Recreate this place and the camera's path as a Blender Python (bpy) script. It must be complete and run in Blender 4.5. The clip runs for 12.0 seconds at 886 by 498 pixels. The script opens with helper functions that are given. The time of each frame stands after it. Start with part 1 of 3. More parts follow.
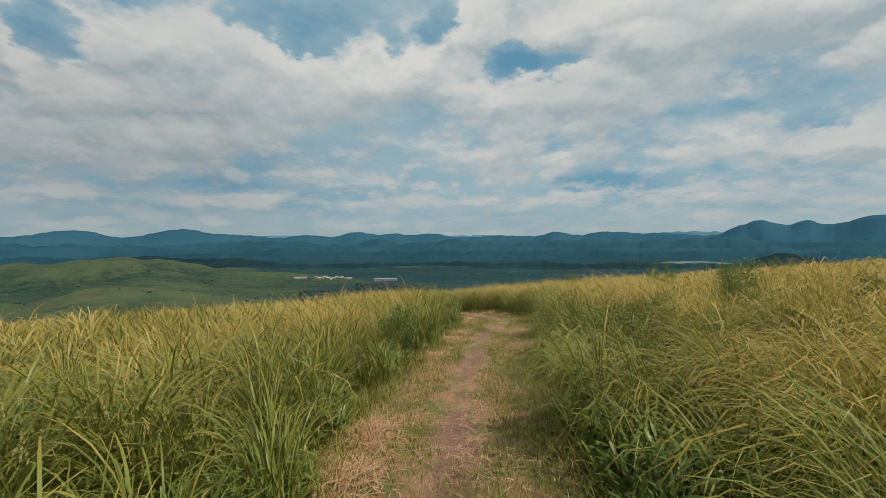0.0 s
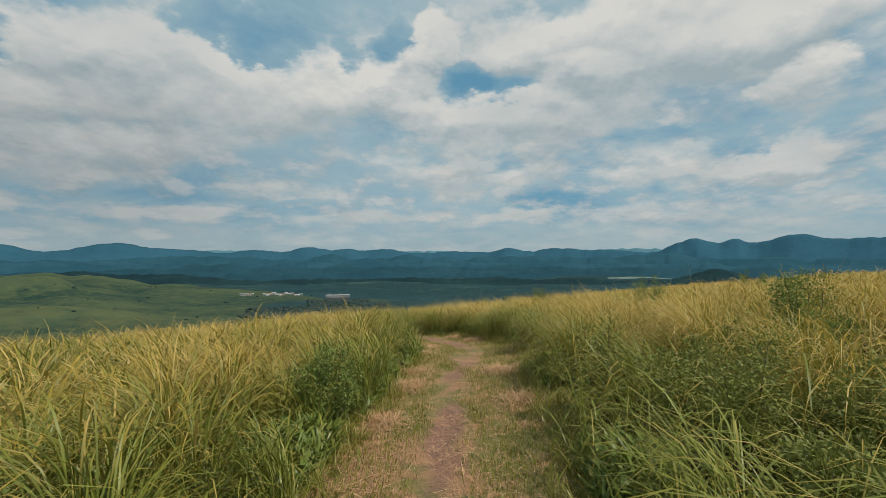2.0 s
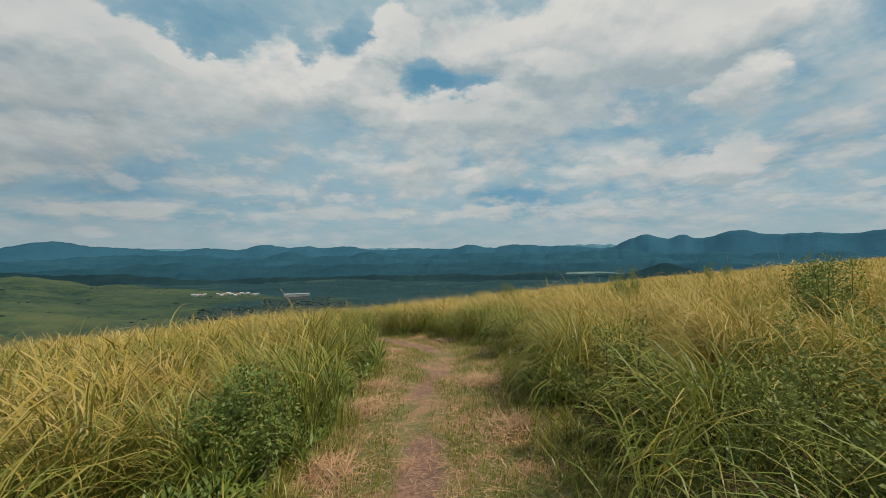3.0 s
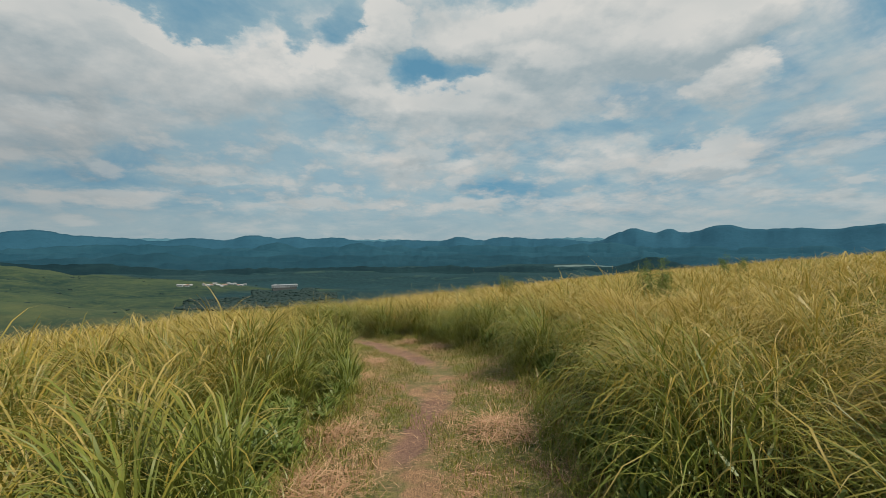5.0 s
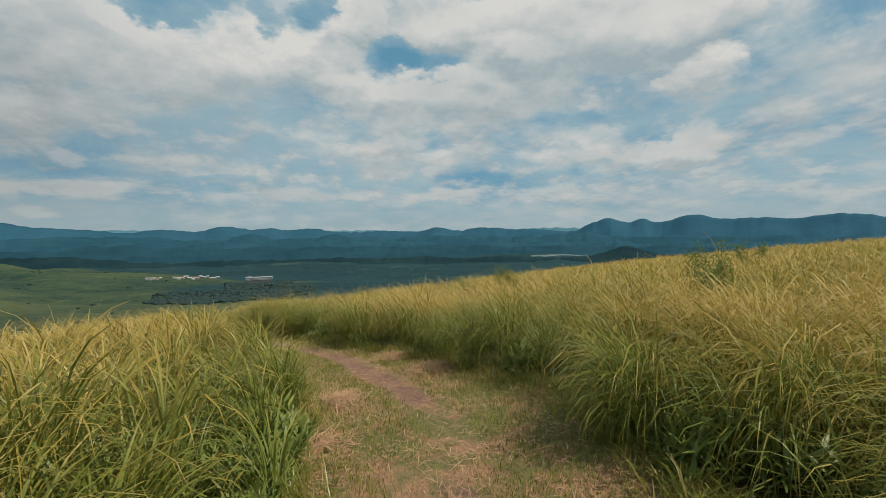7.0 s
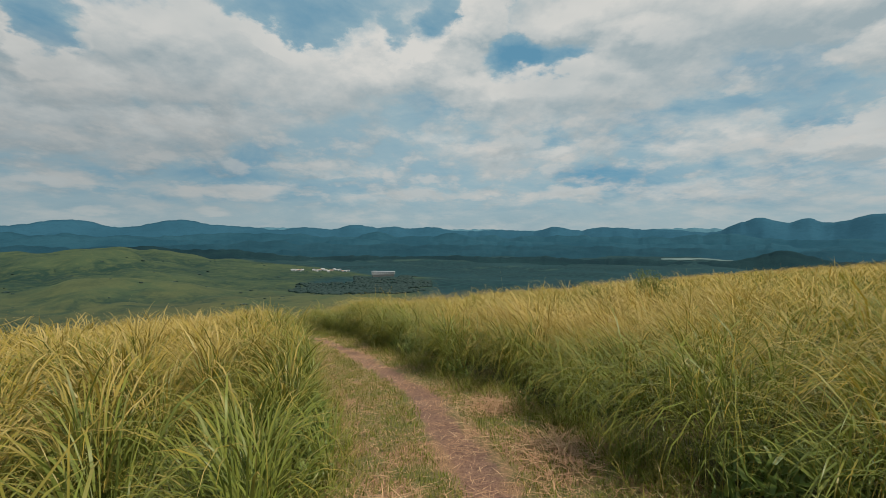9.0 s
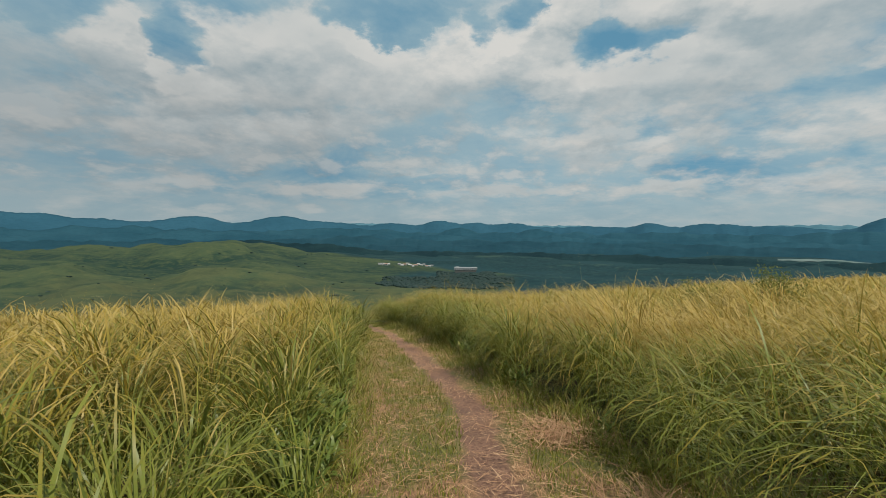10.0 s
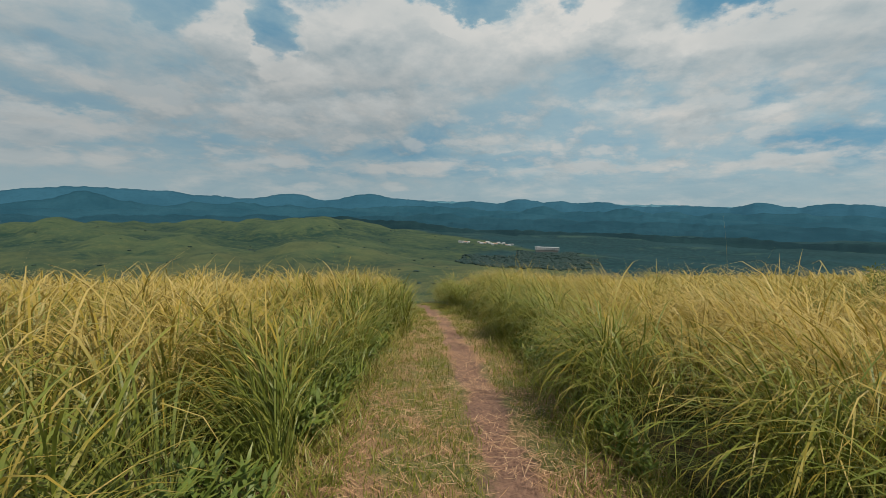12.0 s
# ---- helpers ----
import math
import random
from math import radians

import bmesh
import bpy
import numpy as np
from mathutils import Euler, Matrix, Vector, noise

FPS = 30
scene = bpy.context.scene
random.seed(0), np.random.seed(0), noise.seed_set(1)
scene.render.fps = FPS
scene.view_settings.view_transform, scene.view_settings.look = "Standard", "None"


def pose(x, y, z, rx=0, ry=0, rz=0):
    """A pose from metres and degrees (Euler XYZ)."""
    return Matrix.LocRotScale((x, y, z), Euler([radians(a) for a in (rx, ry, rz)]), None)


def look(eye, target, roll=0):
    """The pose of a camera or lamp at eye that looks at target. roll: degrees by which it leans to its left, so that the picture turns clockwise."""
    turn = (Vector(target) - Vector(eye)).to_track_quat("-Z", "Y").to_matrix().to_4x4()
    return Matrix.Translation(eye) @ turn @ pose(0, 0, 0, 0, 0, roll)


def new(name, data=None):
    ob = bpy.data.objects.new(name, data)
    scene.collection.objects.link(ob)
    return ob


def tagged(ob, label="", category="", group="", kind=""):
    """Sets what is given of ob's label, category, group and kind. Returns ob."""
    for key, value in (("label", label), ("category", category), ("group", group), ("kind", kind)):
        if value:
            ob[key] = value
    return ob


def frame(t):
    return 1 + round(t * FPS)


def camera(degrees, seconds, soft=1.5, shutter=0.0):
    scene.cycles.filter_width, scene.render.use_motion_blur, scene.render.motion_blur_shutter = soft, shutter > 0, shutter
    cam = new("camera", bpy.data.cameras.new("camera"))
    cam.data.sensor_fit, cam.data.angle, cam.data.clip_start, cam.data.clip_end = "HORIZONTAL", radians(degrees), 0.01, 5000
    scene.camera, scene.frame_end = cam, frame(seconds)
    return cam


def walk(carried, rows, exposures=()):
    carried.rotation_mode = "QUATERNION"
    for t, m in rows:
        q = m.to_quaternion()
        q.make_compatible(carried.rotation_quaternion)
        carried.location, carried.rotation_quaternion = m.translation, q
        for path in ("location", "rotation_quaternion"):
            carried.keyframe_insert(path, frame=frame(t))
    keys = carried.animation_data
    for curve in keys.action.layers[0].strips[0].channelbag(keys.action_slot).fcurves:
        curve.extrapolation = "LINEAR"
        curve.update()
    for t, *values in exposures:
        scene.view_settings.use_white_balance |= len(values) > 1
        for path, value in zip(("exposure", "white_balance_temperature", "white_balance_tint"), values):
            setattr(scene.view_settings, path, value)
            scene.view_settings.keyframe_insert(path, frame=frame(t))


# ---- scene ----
cam = camera(91.6, 12.0, 0.6)
PATH = [
    (0.0, pose(-0.000, -0.000, 1.476, 88.72, 0.34, -0.01)),
    (0.5, pose(-0.001, 0.774, 1.404, 88.89, -0.01, -1.46)),
    (1.0, pose(-0.027, 1.506, 1.338, 89.48, -0.22, -2.95)),
    (1.5, pose(-0.034, 2.167, 1.307, 90.21, -0.22, -4.29)),
    (2.0, pose(-0.021, 2.830, 1.268, 90.79, 0.10, -6.06)),
    (2.5, pose(-0.020, 3.516, 1.197, 90.73, 0.46, -8.57)),
    (3.0, pose(0.060, 4.195, 1.140, 90.35, 0.51, -11.12)),
    (5.0, pose(0.393, 6.482, 0.976, 89.28, 0.01, -12.51)),
    (5.5, pose(0.430, 7.180, 0.905, 88.78, -0.04, -13.48)),
    (6.0, pose(0.521, 7.915, 0.855, 88.36, -0.03, -14.67)),
    (6.5, pose(0.612, 8.648, 0.797, 88.07, 0.34, -15.88)),
    (8.5, pose(1.098, 11.328, 0.628, 87.92, -0.11, -6.37)),
    (9.0, pose(1.250, 11.972, 0.585, 87.90, -0.35, -0.10)),
    (9.5, pose(1.433, 12.570, 0.482, 87.68, -0.52, 5.91)),
    (10.0, pose(1.543, 13.127, 0.345, 87.29, -0.60, 10.88)),
    (10.5, pose(1.640, 13.701, 0.238, 86.93, -0.69, 14.82)),
    (11.0, pose(1.610, 14.314, 0.172, 86.49, -0.84, 17.84)),
    (11.5, pose(1.516, 14.959, 0.102, 85.56, -1.13, 20.11)),
    (12.0, pose(1.350, 15.583, 0.007, 84.26, -1.02, 21.55)),
]
walk(cam, PATH, exposures=[(0.0, 0.15), (12.0, 0.15)])

# ---------------------------------------------------------------- sun and sky
SUN_AZ, SUN_EL = 130.0, 57.0          # degrees clockwise from +y, above the horizon
sun = new("sun", bpy.data.lights.new("sun", "SUN"))
sun.data.energy, sun.data.angle, sun.data.color = 3.6, radians(1.2), (1.0, 0.93, 0.80)
az, el = radians(SUN_AZ), radians(SUN_EL)
sun.matrix_world = look((40 * math.sin(az) * math.cos(el), 40 * math.cos(az) * math.cos(el), 40 * math.sin(el)), (0, 0, 0))


class Nodes:
    """Short forms for node trees."""

    def __init__(self, tree):
        self.tree = tree
        tree.nodes.clear()

    def add(self, kind, **values):
        node = self.tree.nodes.new(kind)
        for key, value in values.items():
            if key == "operation":
                node.operation = value
            elif key == "data_type":
                node.data_type = value
            elif key == "blend_type":
                node.blend_type = value
            elif key == "noise_dimensions":
                node.noise_dimensions = value
            elif key == "attribute_name":
                node.attribute_name = value
            elif key == "feature":
                node.feature = value
        return node

    def put(self, socket, value):
        if hasattr(value, "is_linked"):
            self.tree.links.new(value, socket)
        else:
            socket.default_value = value

    def math(self, operation, a, b=0.0, c=0.0, clamp=False):
        node = self.add("ShaderNodeMath", operation=operation)
        node.use_clamp = clamp
        for k, value in enumerate((a, b, c)):
            self.put(node.inputs[k], value)
        return node.outputs[0]

    def add_up(self, a, b):
        return self.math("ADD", a, b)

    def vmath(self, operation, a, b):
        node = self.add("ShaderNodeVectorMath", operation=operation)
        self.put(node.inputs[0], a)
        self.put(node.inputs[1], b)
        return node.outputs[0]

    def step(self, value, low, high):
        node = self.add("ShaderNodeMapRange")
        node.interpolation_type = "SMOOTHSTEP"
        self.put(node.inputs[0], value)
        node.inputs[1].default_value, node.inputs[2].default_value = low, high
        return node.outputs[0]

    def noise(self, vector, scale, detail=4.0, rough=0.55, distort=0.0):
        node = self.add("ShaderNodeTexNoise", noise_dimensions="3D")
        self.put(node.inputs["Vector"], vector)
        node.inputs["Scale"].default_value = scale
        node.inputs["Detail"].default_value = detail
        node.inputs["Roughness"].default_value = rough
        node.inputs["Distortion"].default_value = distort
        return node.outputs["Fac"]

    def mix(self, factor, a, b, blend="MIX"):
        node = self.add("ShaderNodeMix", data_type="RGBA", blend_type=blend)
        self.put(node.inputs["Factor"], factor)
        for name, value in (("A", a), ("B", b)):
            socket = [s for s in node.inputs if s.name == name and s.type == "RGBA"][0]
            self.put(socket, (*value, 1.0) if isinstance(value, tuple) else value)
        return [s for s in node.outputs if s.type == "RGBA"][0]

    def bump(self, height, strength, distance):
        node = self.add("ShaderNodeBump")
        self.put(node.inputs["Height"], height)
        node.inputs["Strength"].default_value, node.inputs["Distance"].default_value = strength, distance
        return node.outputs[0]


def build_world():
    world = bpy.data.worlds.new("world")
    scene.world = world
    world.use_nodes = True
    n = Nodes(world.node_tree)
    way = n.add("ShaderNodeTexCoord").outputs["Generated"]
    sep = n.add("ShaderNodeSeparateXYZ")
    n.put(sep.inputs[0], way)
    x, y, z = sep.outputs
    sky = n.add("ShaderNodeTexSky")
    sky.sky_type, sky.sun_disc = "NISHITA", False
    sky.sun_elevation, sky.sun_rotation = el, az
    sky.air_density, sky.dust_density, sky.ozone_density = 1.0, 0.6, 1.5
    # clouds lie on a deck overhead, heaped where it is near
    lift = n.math("ADD", n.math("MAXIMUM", z, 0.0), 0.27)
    flat = n.add("ShaderNodeCombineXYZ")
    n.put(flat.inputs[0], n.math("DIVIDE", x, lift))
    n.put(flat.inputs[1], n.math("DIVIDE", y, lift))
    n.put(flat.inputs[2], 3.7)
    deck = flat.outputs[0]
    bearing = n.math("MULTIPLY", n.math("ARCTAN2", n.math("MULTIPLY", x, -1.0), y), 57.2958)
    height = n.math("MULTIPLY", n.math("ARCSINE", z), 57.2958)
    place = n.add("ShaderNodeCombineXYZ")
    n.put(place.inputs[0], bearing)
    n.put(place.inputs[1], height)
    ragged = n.add("ShaderNodeTexNoise", noise_dimensions="3D")
    n.put(ragged.inputs["Vector"], deck)
    ragged.inputs["Scale"].default_value, ragged.inputs["Detail"].default_value, ragged.inputs["Roughness"].default_value = 3.4, 7.0, 0.60
    swirl = n.vmath("MULTIPLY", n.vmath("SUBTRACT", ragged.outputs["Color"], (0.5, 0.5, 0.5)), (17.0, 13.0, 0.0))
    calm = n.add("ShaderNodeVectorMath", operation="SCALE")
    n.put(calm.inputs[0], swirl)
    n.put(calm.inputs["Scale"], n.math("ADD", 0.12, n.math("MULTIPLY", height, 0.034), clamp=True))
    spot = n.vmath("ADD", place.outputs[0], calm.outputs[0])

    def heaps(where, start):
        """The sum of all cloud banks and gaps at a place in the sky."""
        total = start
        for b, e, wide, high, amount in CLOUD_BANKS:
            node = n.add("ShaderNodeVectorMath", operation="MULTIPLY_ADD")
            n.put(node.inputs[0], where)
            n.put(node.inputs[1], (1.0 / wide, 1.0 / high, 0.0))
            n.put(node.inputs[2], (-b / wide, -e / high, 0.0))
            square = n.add("ShaderNodeVectorMath", operation="DOT_PRODUCT")
            n.put(square.inputs[0], node.outputs[0])
            n.put(square.inputs[1], node.outputs[0])
            near = n.math("MULTIPLY_ADD", square.outputs["Value"], -1.0, 1.0, clamp=True)
            total = n.math("MULTIPLY_ADD", near, amount, total)
        return total

    higher = n.add("ShaderNodeCombineXYZ")
    n.put(higher.inputs[0], n.math("DIVIDE", x, n.math("ADD", lift, 0.030)))
    n.put(higher.inputs[1], n.math("DIVIDE", y, n.math("ADD", lift, 0.030)))
    n.put(higher.inputs[2], 3.7)
    body = heaps(spot, n.math("MULTIPLY_ADD", n.noise(deck, 2.6, 11.0, 0.60, 0.1), 1.5, -0.22))
    above = heaps(n.vmath("ADD", spot, (0.0, 1.5, 0.0)), n.math("MULTIPLY_ADD", n.noise(higher.outputs[0], 2.6, 11.0, 0.60, 0.1), 1.5, -0.22))
    cover = n.step(body, 0.42, 0.86)
    low = n.step(z, 0.34, 0.06)
    veil = n.step(n.noise(n.vmath("MULTIPLY", deck, (0.8, 1.0, 1.0)), 1.5, 8.0, 0.62, 0.8), 0.26, 0.60)
    veil = n.math("ADD", n.math("MULTIPLY", veil, 0.80), n.math("MULTIPLY", n.math("SUBTRACT", body, 0.36), 0.9), clamp=True)
    lit = n.math("ADD", 0.62, n.math("MULTIPLY", n.math("SUBTRACT", body, above), 1.7), clamp=True)
    dull = n.step(n.noise(n.vmath("ADD", deck, (2.0, 7.0, 0.0)), 1.7, 5.0, 0.5), 0.40, 0.64)
    lit = n.math("MULTIPLY", lit, n.math("SUBTRACT", 1.0, n.math("MULTIPLY", dull, 0.45)))
    blue = n.mix(0.85, sky.outputs[0], (0.95, 2.55, 3.65))
    base = n.mix(n.math("MULTIPLY", veil, 0.90), blue, (3.05, 4.15, 4.55))
    white = n.mix(lit, (2.95, 3.60, 3.85), (6.2, 6.05, 5.70))
    white = n.mix(n.math("MULTIPLY", low, 0.50), white, (3.75, 4.15, 4.25))
    color = n.mix(n.math("MULTIPLY", cover, 0.92), base, white)
    row = n.noise(n.vmath("MULTIPLY", deck, (1.0, 0.80, 1.0)), 5.2, 9.0, 0.58, 0.1)
    row_above = n.noise(n.vmath("MULTIPLY", higher.outputs[0], (1.0, 0.80, 1.0)), 5.2, 9.0, 0.58, 0.1)
    puff = n.mix(n.math("ADD", 0.5, n.math("MULTIPLY", n.math("SUBTRACT", row, row_above), 3.2), clamp=True), (2.35, 2.95, 3.20), (5.3, 5.15, 4.85))
    amount = n.math("MULTIPLY", n.step(row, 0.44, 0.62), n.math("MULTIPLY", n.step(z, 0.03, 0.08), n.step(z, 0.36, 0.20)))
    color = n.mix(n.math("MULTIPLY", amount, 0.55), color, puff)
    dusk = n.math("MULTIPLY", n.step(bearing, 0.0, 36.0), n.step(z, 0.46, 0.18))
    color = n.mix(n.math("MULTIPLY", dusk, 0.85), color, (0.70, 0.74, 0.77), "MULTIPLY")
    haze = n.step(z, 0.12, 0.0)
    color = n.mix(n.math("MULTIPLY", haze, 0.55), color, (3.20, 3.85, 3.95))
    back = n.add("ShaderNodeBackground")
    n.put(back.inputs[0], color)
    back.inputs[1].default_value = 0.1
    out = n.add("ShaderNodeOutputWorld")
    n.put(out.inputs[0], back.outputs[0])


# bearing to the left of +y, height, breadth, depth (degrees), and weight of the main clouds and gaps
CLOUD_BANKS = [
    (26, 19.5, 23.2, 7.0, 0.40), (36, 20.6, 9.0, 4.9, 0.25), (28, 20.7, 7.4, 5.3, 0.25), (18, 18.6, 15.6, 4.9, 0.25), (41, 13.0, 5.9, 2.6, 0.35),
    (7, 21.4, 5.1, 5.2, 0.25), (-6, 26.1, 3.6, 3.3, 0.50), (-2, 22.2, 5.4, 4.3, 0.45), (2, 19.9, 4.3, 3.0, 0.30), (-12, 17.0, 15.7, 4.2, 0.50),
    (-4, 17.3, 6.0, 3.0, 0.30), (-19, 18.1, 6.9, 4.1, 0.30), (-32, 24.1, 21.1, 7.3, 0.55), (-17, 26.2, 7.9, 5.0, 0.40), (-25, 21.6, 7.1, 3.1, 0.40),
    (-42, 23.5, 12.0, 3.9, 0.40), (-28, 17.0, 7.4, 3.0, 0.35), (-35, 16.1, 2.9, 1.4, 0.30), (-46, 17.0, 4.6, 3.0, 0.50), (-43, 9.2, 6.5, 2.0, 0.50),
    (-46, 10.3, 3.3, 2.3, 0.50), (-34, 9.3, 8.9, 2.5, 0.25), (29, 11.4, 6.3, 2.9, 0.40), (39, 9.0, 9.8, 4.0, 0.35), (44, 9.9, 4.9, 2.8, 0.30),
    (43, 16.8, 3.2, 2.0, 0.40), (-7, 9.9, 10.2, 2.6, 0.25), (-15, 10.4, 4.9, 1.7, 0.25), (29, 4.7, 10.7, 1.1, 0.35), (2, 5.1, 6.5, 1.0, 0.40),
    (-5, 4.9, 3.0, 0.8, 0.40), (-15, 5.2, 6.1, 1.0, 0.35), (40, 5.0, 5.6, 0.9, 0.30), (39, 2.4, 2.6, 0.5, 0.30), (28, 2.4, 2.0, 0.5, 0.30),
    (19, 25.3, 8.9, 2.6, -0.60), (43, 19.2, 2.8, 3.2, -0.50), (6, 23.9, 3.4, 2.4, -0.35), (-0, 25.6, 3.3, 3.5, -0.30), (-13, 22.1, 7.8, 3.0, -0.40),
    (-41, 13.2, 4.7, 2.0, -0.35), (11, 6.1, 10.4, 1.2, -0.40), (-21, 7.1, 9.8, 1.6, -0.25), (24, 6.9, 8.6, 0.9, -0.30), (-24, 20.3, 2.9, 2.0, -0.20),
    (47, 18.0, 5.7, 4.5, 0.50), (52, 20.4, 5.1, 3.0, -0.45), (42, 20.2, 3.4, 4.0, -0.45), (60, 9.2, 5.9, 1.2, -0.25), (54, 10.4, 3.8, 1.9, 0.40),
    (40, 14.5, 4.6, 2.5, 0.30), (64, 7.1, 6.2, 2.0, 0.35), (57, 7.8, 5.2, 2.0, 0.30), (66, 3.9, 4.2, 0.9, 0.30), (59, 4.7, 3.0, 1.0, 0.30),
    (65, 9.2, 2.7, 0.9, 0.20),
]
build_world()

# ---------------------------------------------------------------- materials


def material(name):
    m = bpy.data.materials.new(name)
    m.use_nodes = True
    return m, Nodes(m.node_tree)


def finish(n, color, rough=0.8, normal=None, translucent=0.0, gloss=0.5):
    bsdf = n.add("ShaderNodeBsdfPrincipled")
    n.put(bsdf.inputs["Base Color"], (*color, 1.0) if isinstance(color, tuple) else color)
    n.put(bsdf.inputs["Roughness"], rough)
    bsdf.inputs["Specular IOR Level"].default_value = gloss
    if normal is not None:
        n.put(bsdf.inputs["Normal"], normal)
    shader = bsdf.outputs[0]
    if translucent:
        thin = n.add("ShaderNodeBsdfTranslucent")
        n.put(thin.inputs[0], (*color, 1.0) if isinstance(color, tuple) else color)
        mixer = n.add("ShaderNodeMixShader")
        mixer.inputs[0].default_value = translucent
        n.put(mixer.inputs[1], shader)
        n.put(mixer.inputs[2], thin.outputs[0])
        shader = mixer.outputs[0]
    out = n.add("ShaderNodeOutputMaterial")
    n.put(out.inputs[0], shader)


def blade_material(name, green, deep, gold, straw, translucent=0.3, rough=0.36, gloss=0.35):
    """Grass: green from the foot, turning to gold and straw towards the tip of a dry blade; each blade has its own hue."""
    m, n = material(name)
    tip = n.add("ShaderNodeAttribute", attribute_name="tip").outputs["Fac"]
    dry = n.add("ShaderNodeAttribute", attribute_name="dry").outputs["Fac"]
    own = n.add("ShaderNodeNewGeometry").outputs["Random Per Island"]
    where = n.add("ShaderNodeTexCoord").outputs["Object"]
    leaf = n.mix(own, green, deep)
    grain = n.noise(where, 60.0, 2.0)
    leaf = n.mix(n.math("MULTIPLY", grain, 0.35), leaf, gold)
    turn = n.step(n.math("ADD", n.math("MULTIPLY", tip, 0.75), n.math("SUBTRACT", dry, 0.30)), 0.22, 0.85)
    other = n.math("FRACT", n.math("MULTIPLY", own, 37.0))
    ripe = n.mix(n.step(n.math("ADD", own, dry), 0.95, 1.55), gold, straw)
    color = n.mix(turn, leaf, ripe)
    color = n.mix(n.math("MULTIPLY", n.step(other, 0.90, 0.99), n.math("ADD", 0.15, n.math("MULTIPLY", tip, 0.5))), color, straw)
    finish(n, color, rough, None, translucent, gloss)
    return m


GRASS = blade_material("tall grass blade", (0.190, 0.245, 0.042), (0.085, 0.140, 0.028), (0.385, 0.265, 0.040), (0.54, 0.39, 0.125), 0.32, 0.44, 0.34)
TURF = blade_material("short turf blade", (0.215, 0.245, 0.032), (0.120, 0.155, 0.022), (0.30, 0.245, 0.052), (0.42, 0.30, 0.12))
STRAW = blade_material("dry straw", (0.43, 0.235, 0.125), (0.28, 0.142, 0.078), (0.53, 0.305, 0.165), (0.63, 0.41, 0.235), 0.1, 0.7)
BROAD = blade_material("bamboo grass leaf", (0.15, 0.215, 0.042), (0.075, 0.135, 0.028), (0.28, 0.27, 0.06), (0.36, 0.31, 0.10), 0.25, 0.42)


def leaf_material(name, light, dark):
    m, n = material(name)
    own = n.add("ShaderNodeNewGeometry").outputs["Random Per Island"]
    where = n.add("ShaderNodeTexCoord").outputs["Object"]
    color = n.mix(own, dark, light)
    color = n.mix(n.math("MULTIPLY", n.noise(where, 6.0, 3.0), 0.4), color, tuple(c * 0.85 for c in dark))
    finish(n, color, 0.60, None, 0.30, 0.3)
    return m


SHRUB = leaf_material("shrub leaf", (0.215, 0.270, 0.062), (0.120, 0.170, 0.042))
OLIVE = leaf_material("olive shrub leaf", (0.27, 0.285, 0.066), (0.145, 0.170, 0.042))


def bark_material():
    m, n = material("shrub bark")
    where = n.add("ShaderNodeTexCoord").outputs["Object"]
    grain = n.noise(n.vmath("MULTIPLY", where, (1.0, 1.0, 0.2)), 60.0, 4.0)
    finish(n, n.mix(grain, (0.06, 0.04, 0.025), (0.17, 0.12, 0.08)), 0.9, n.bump(grain, 0.5, 0.004))
    return m


BARK = bark_material()


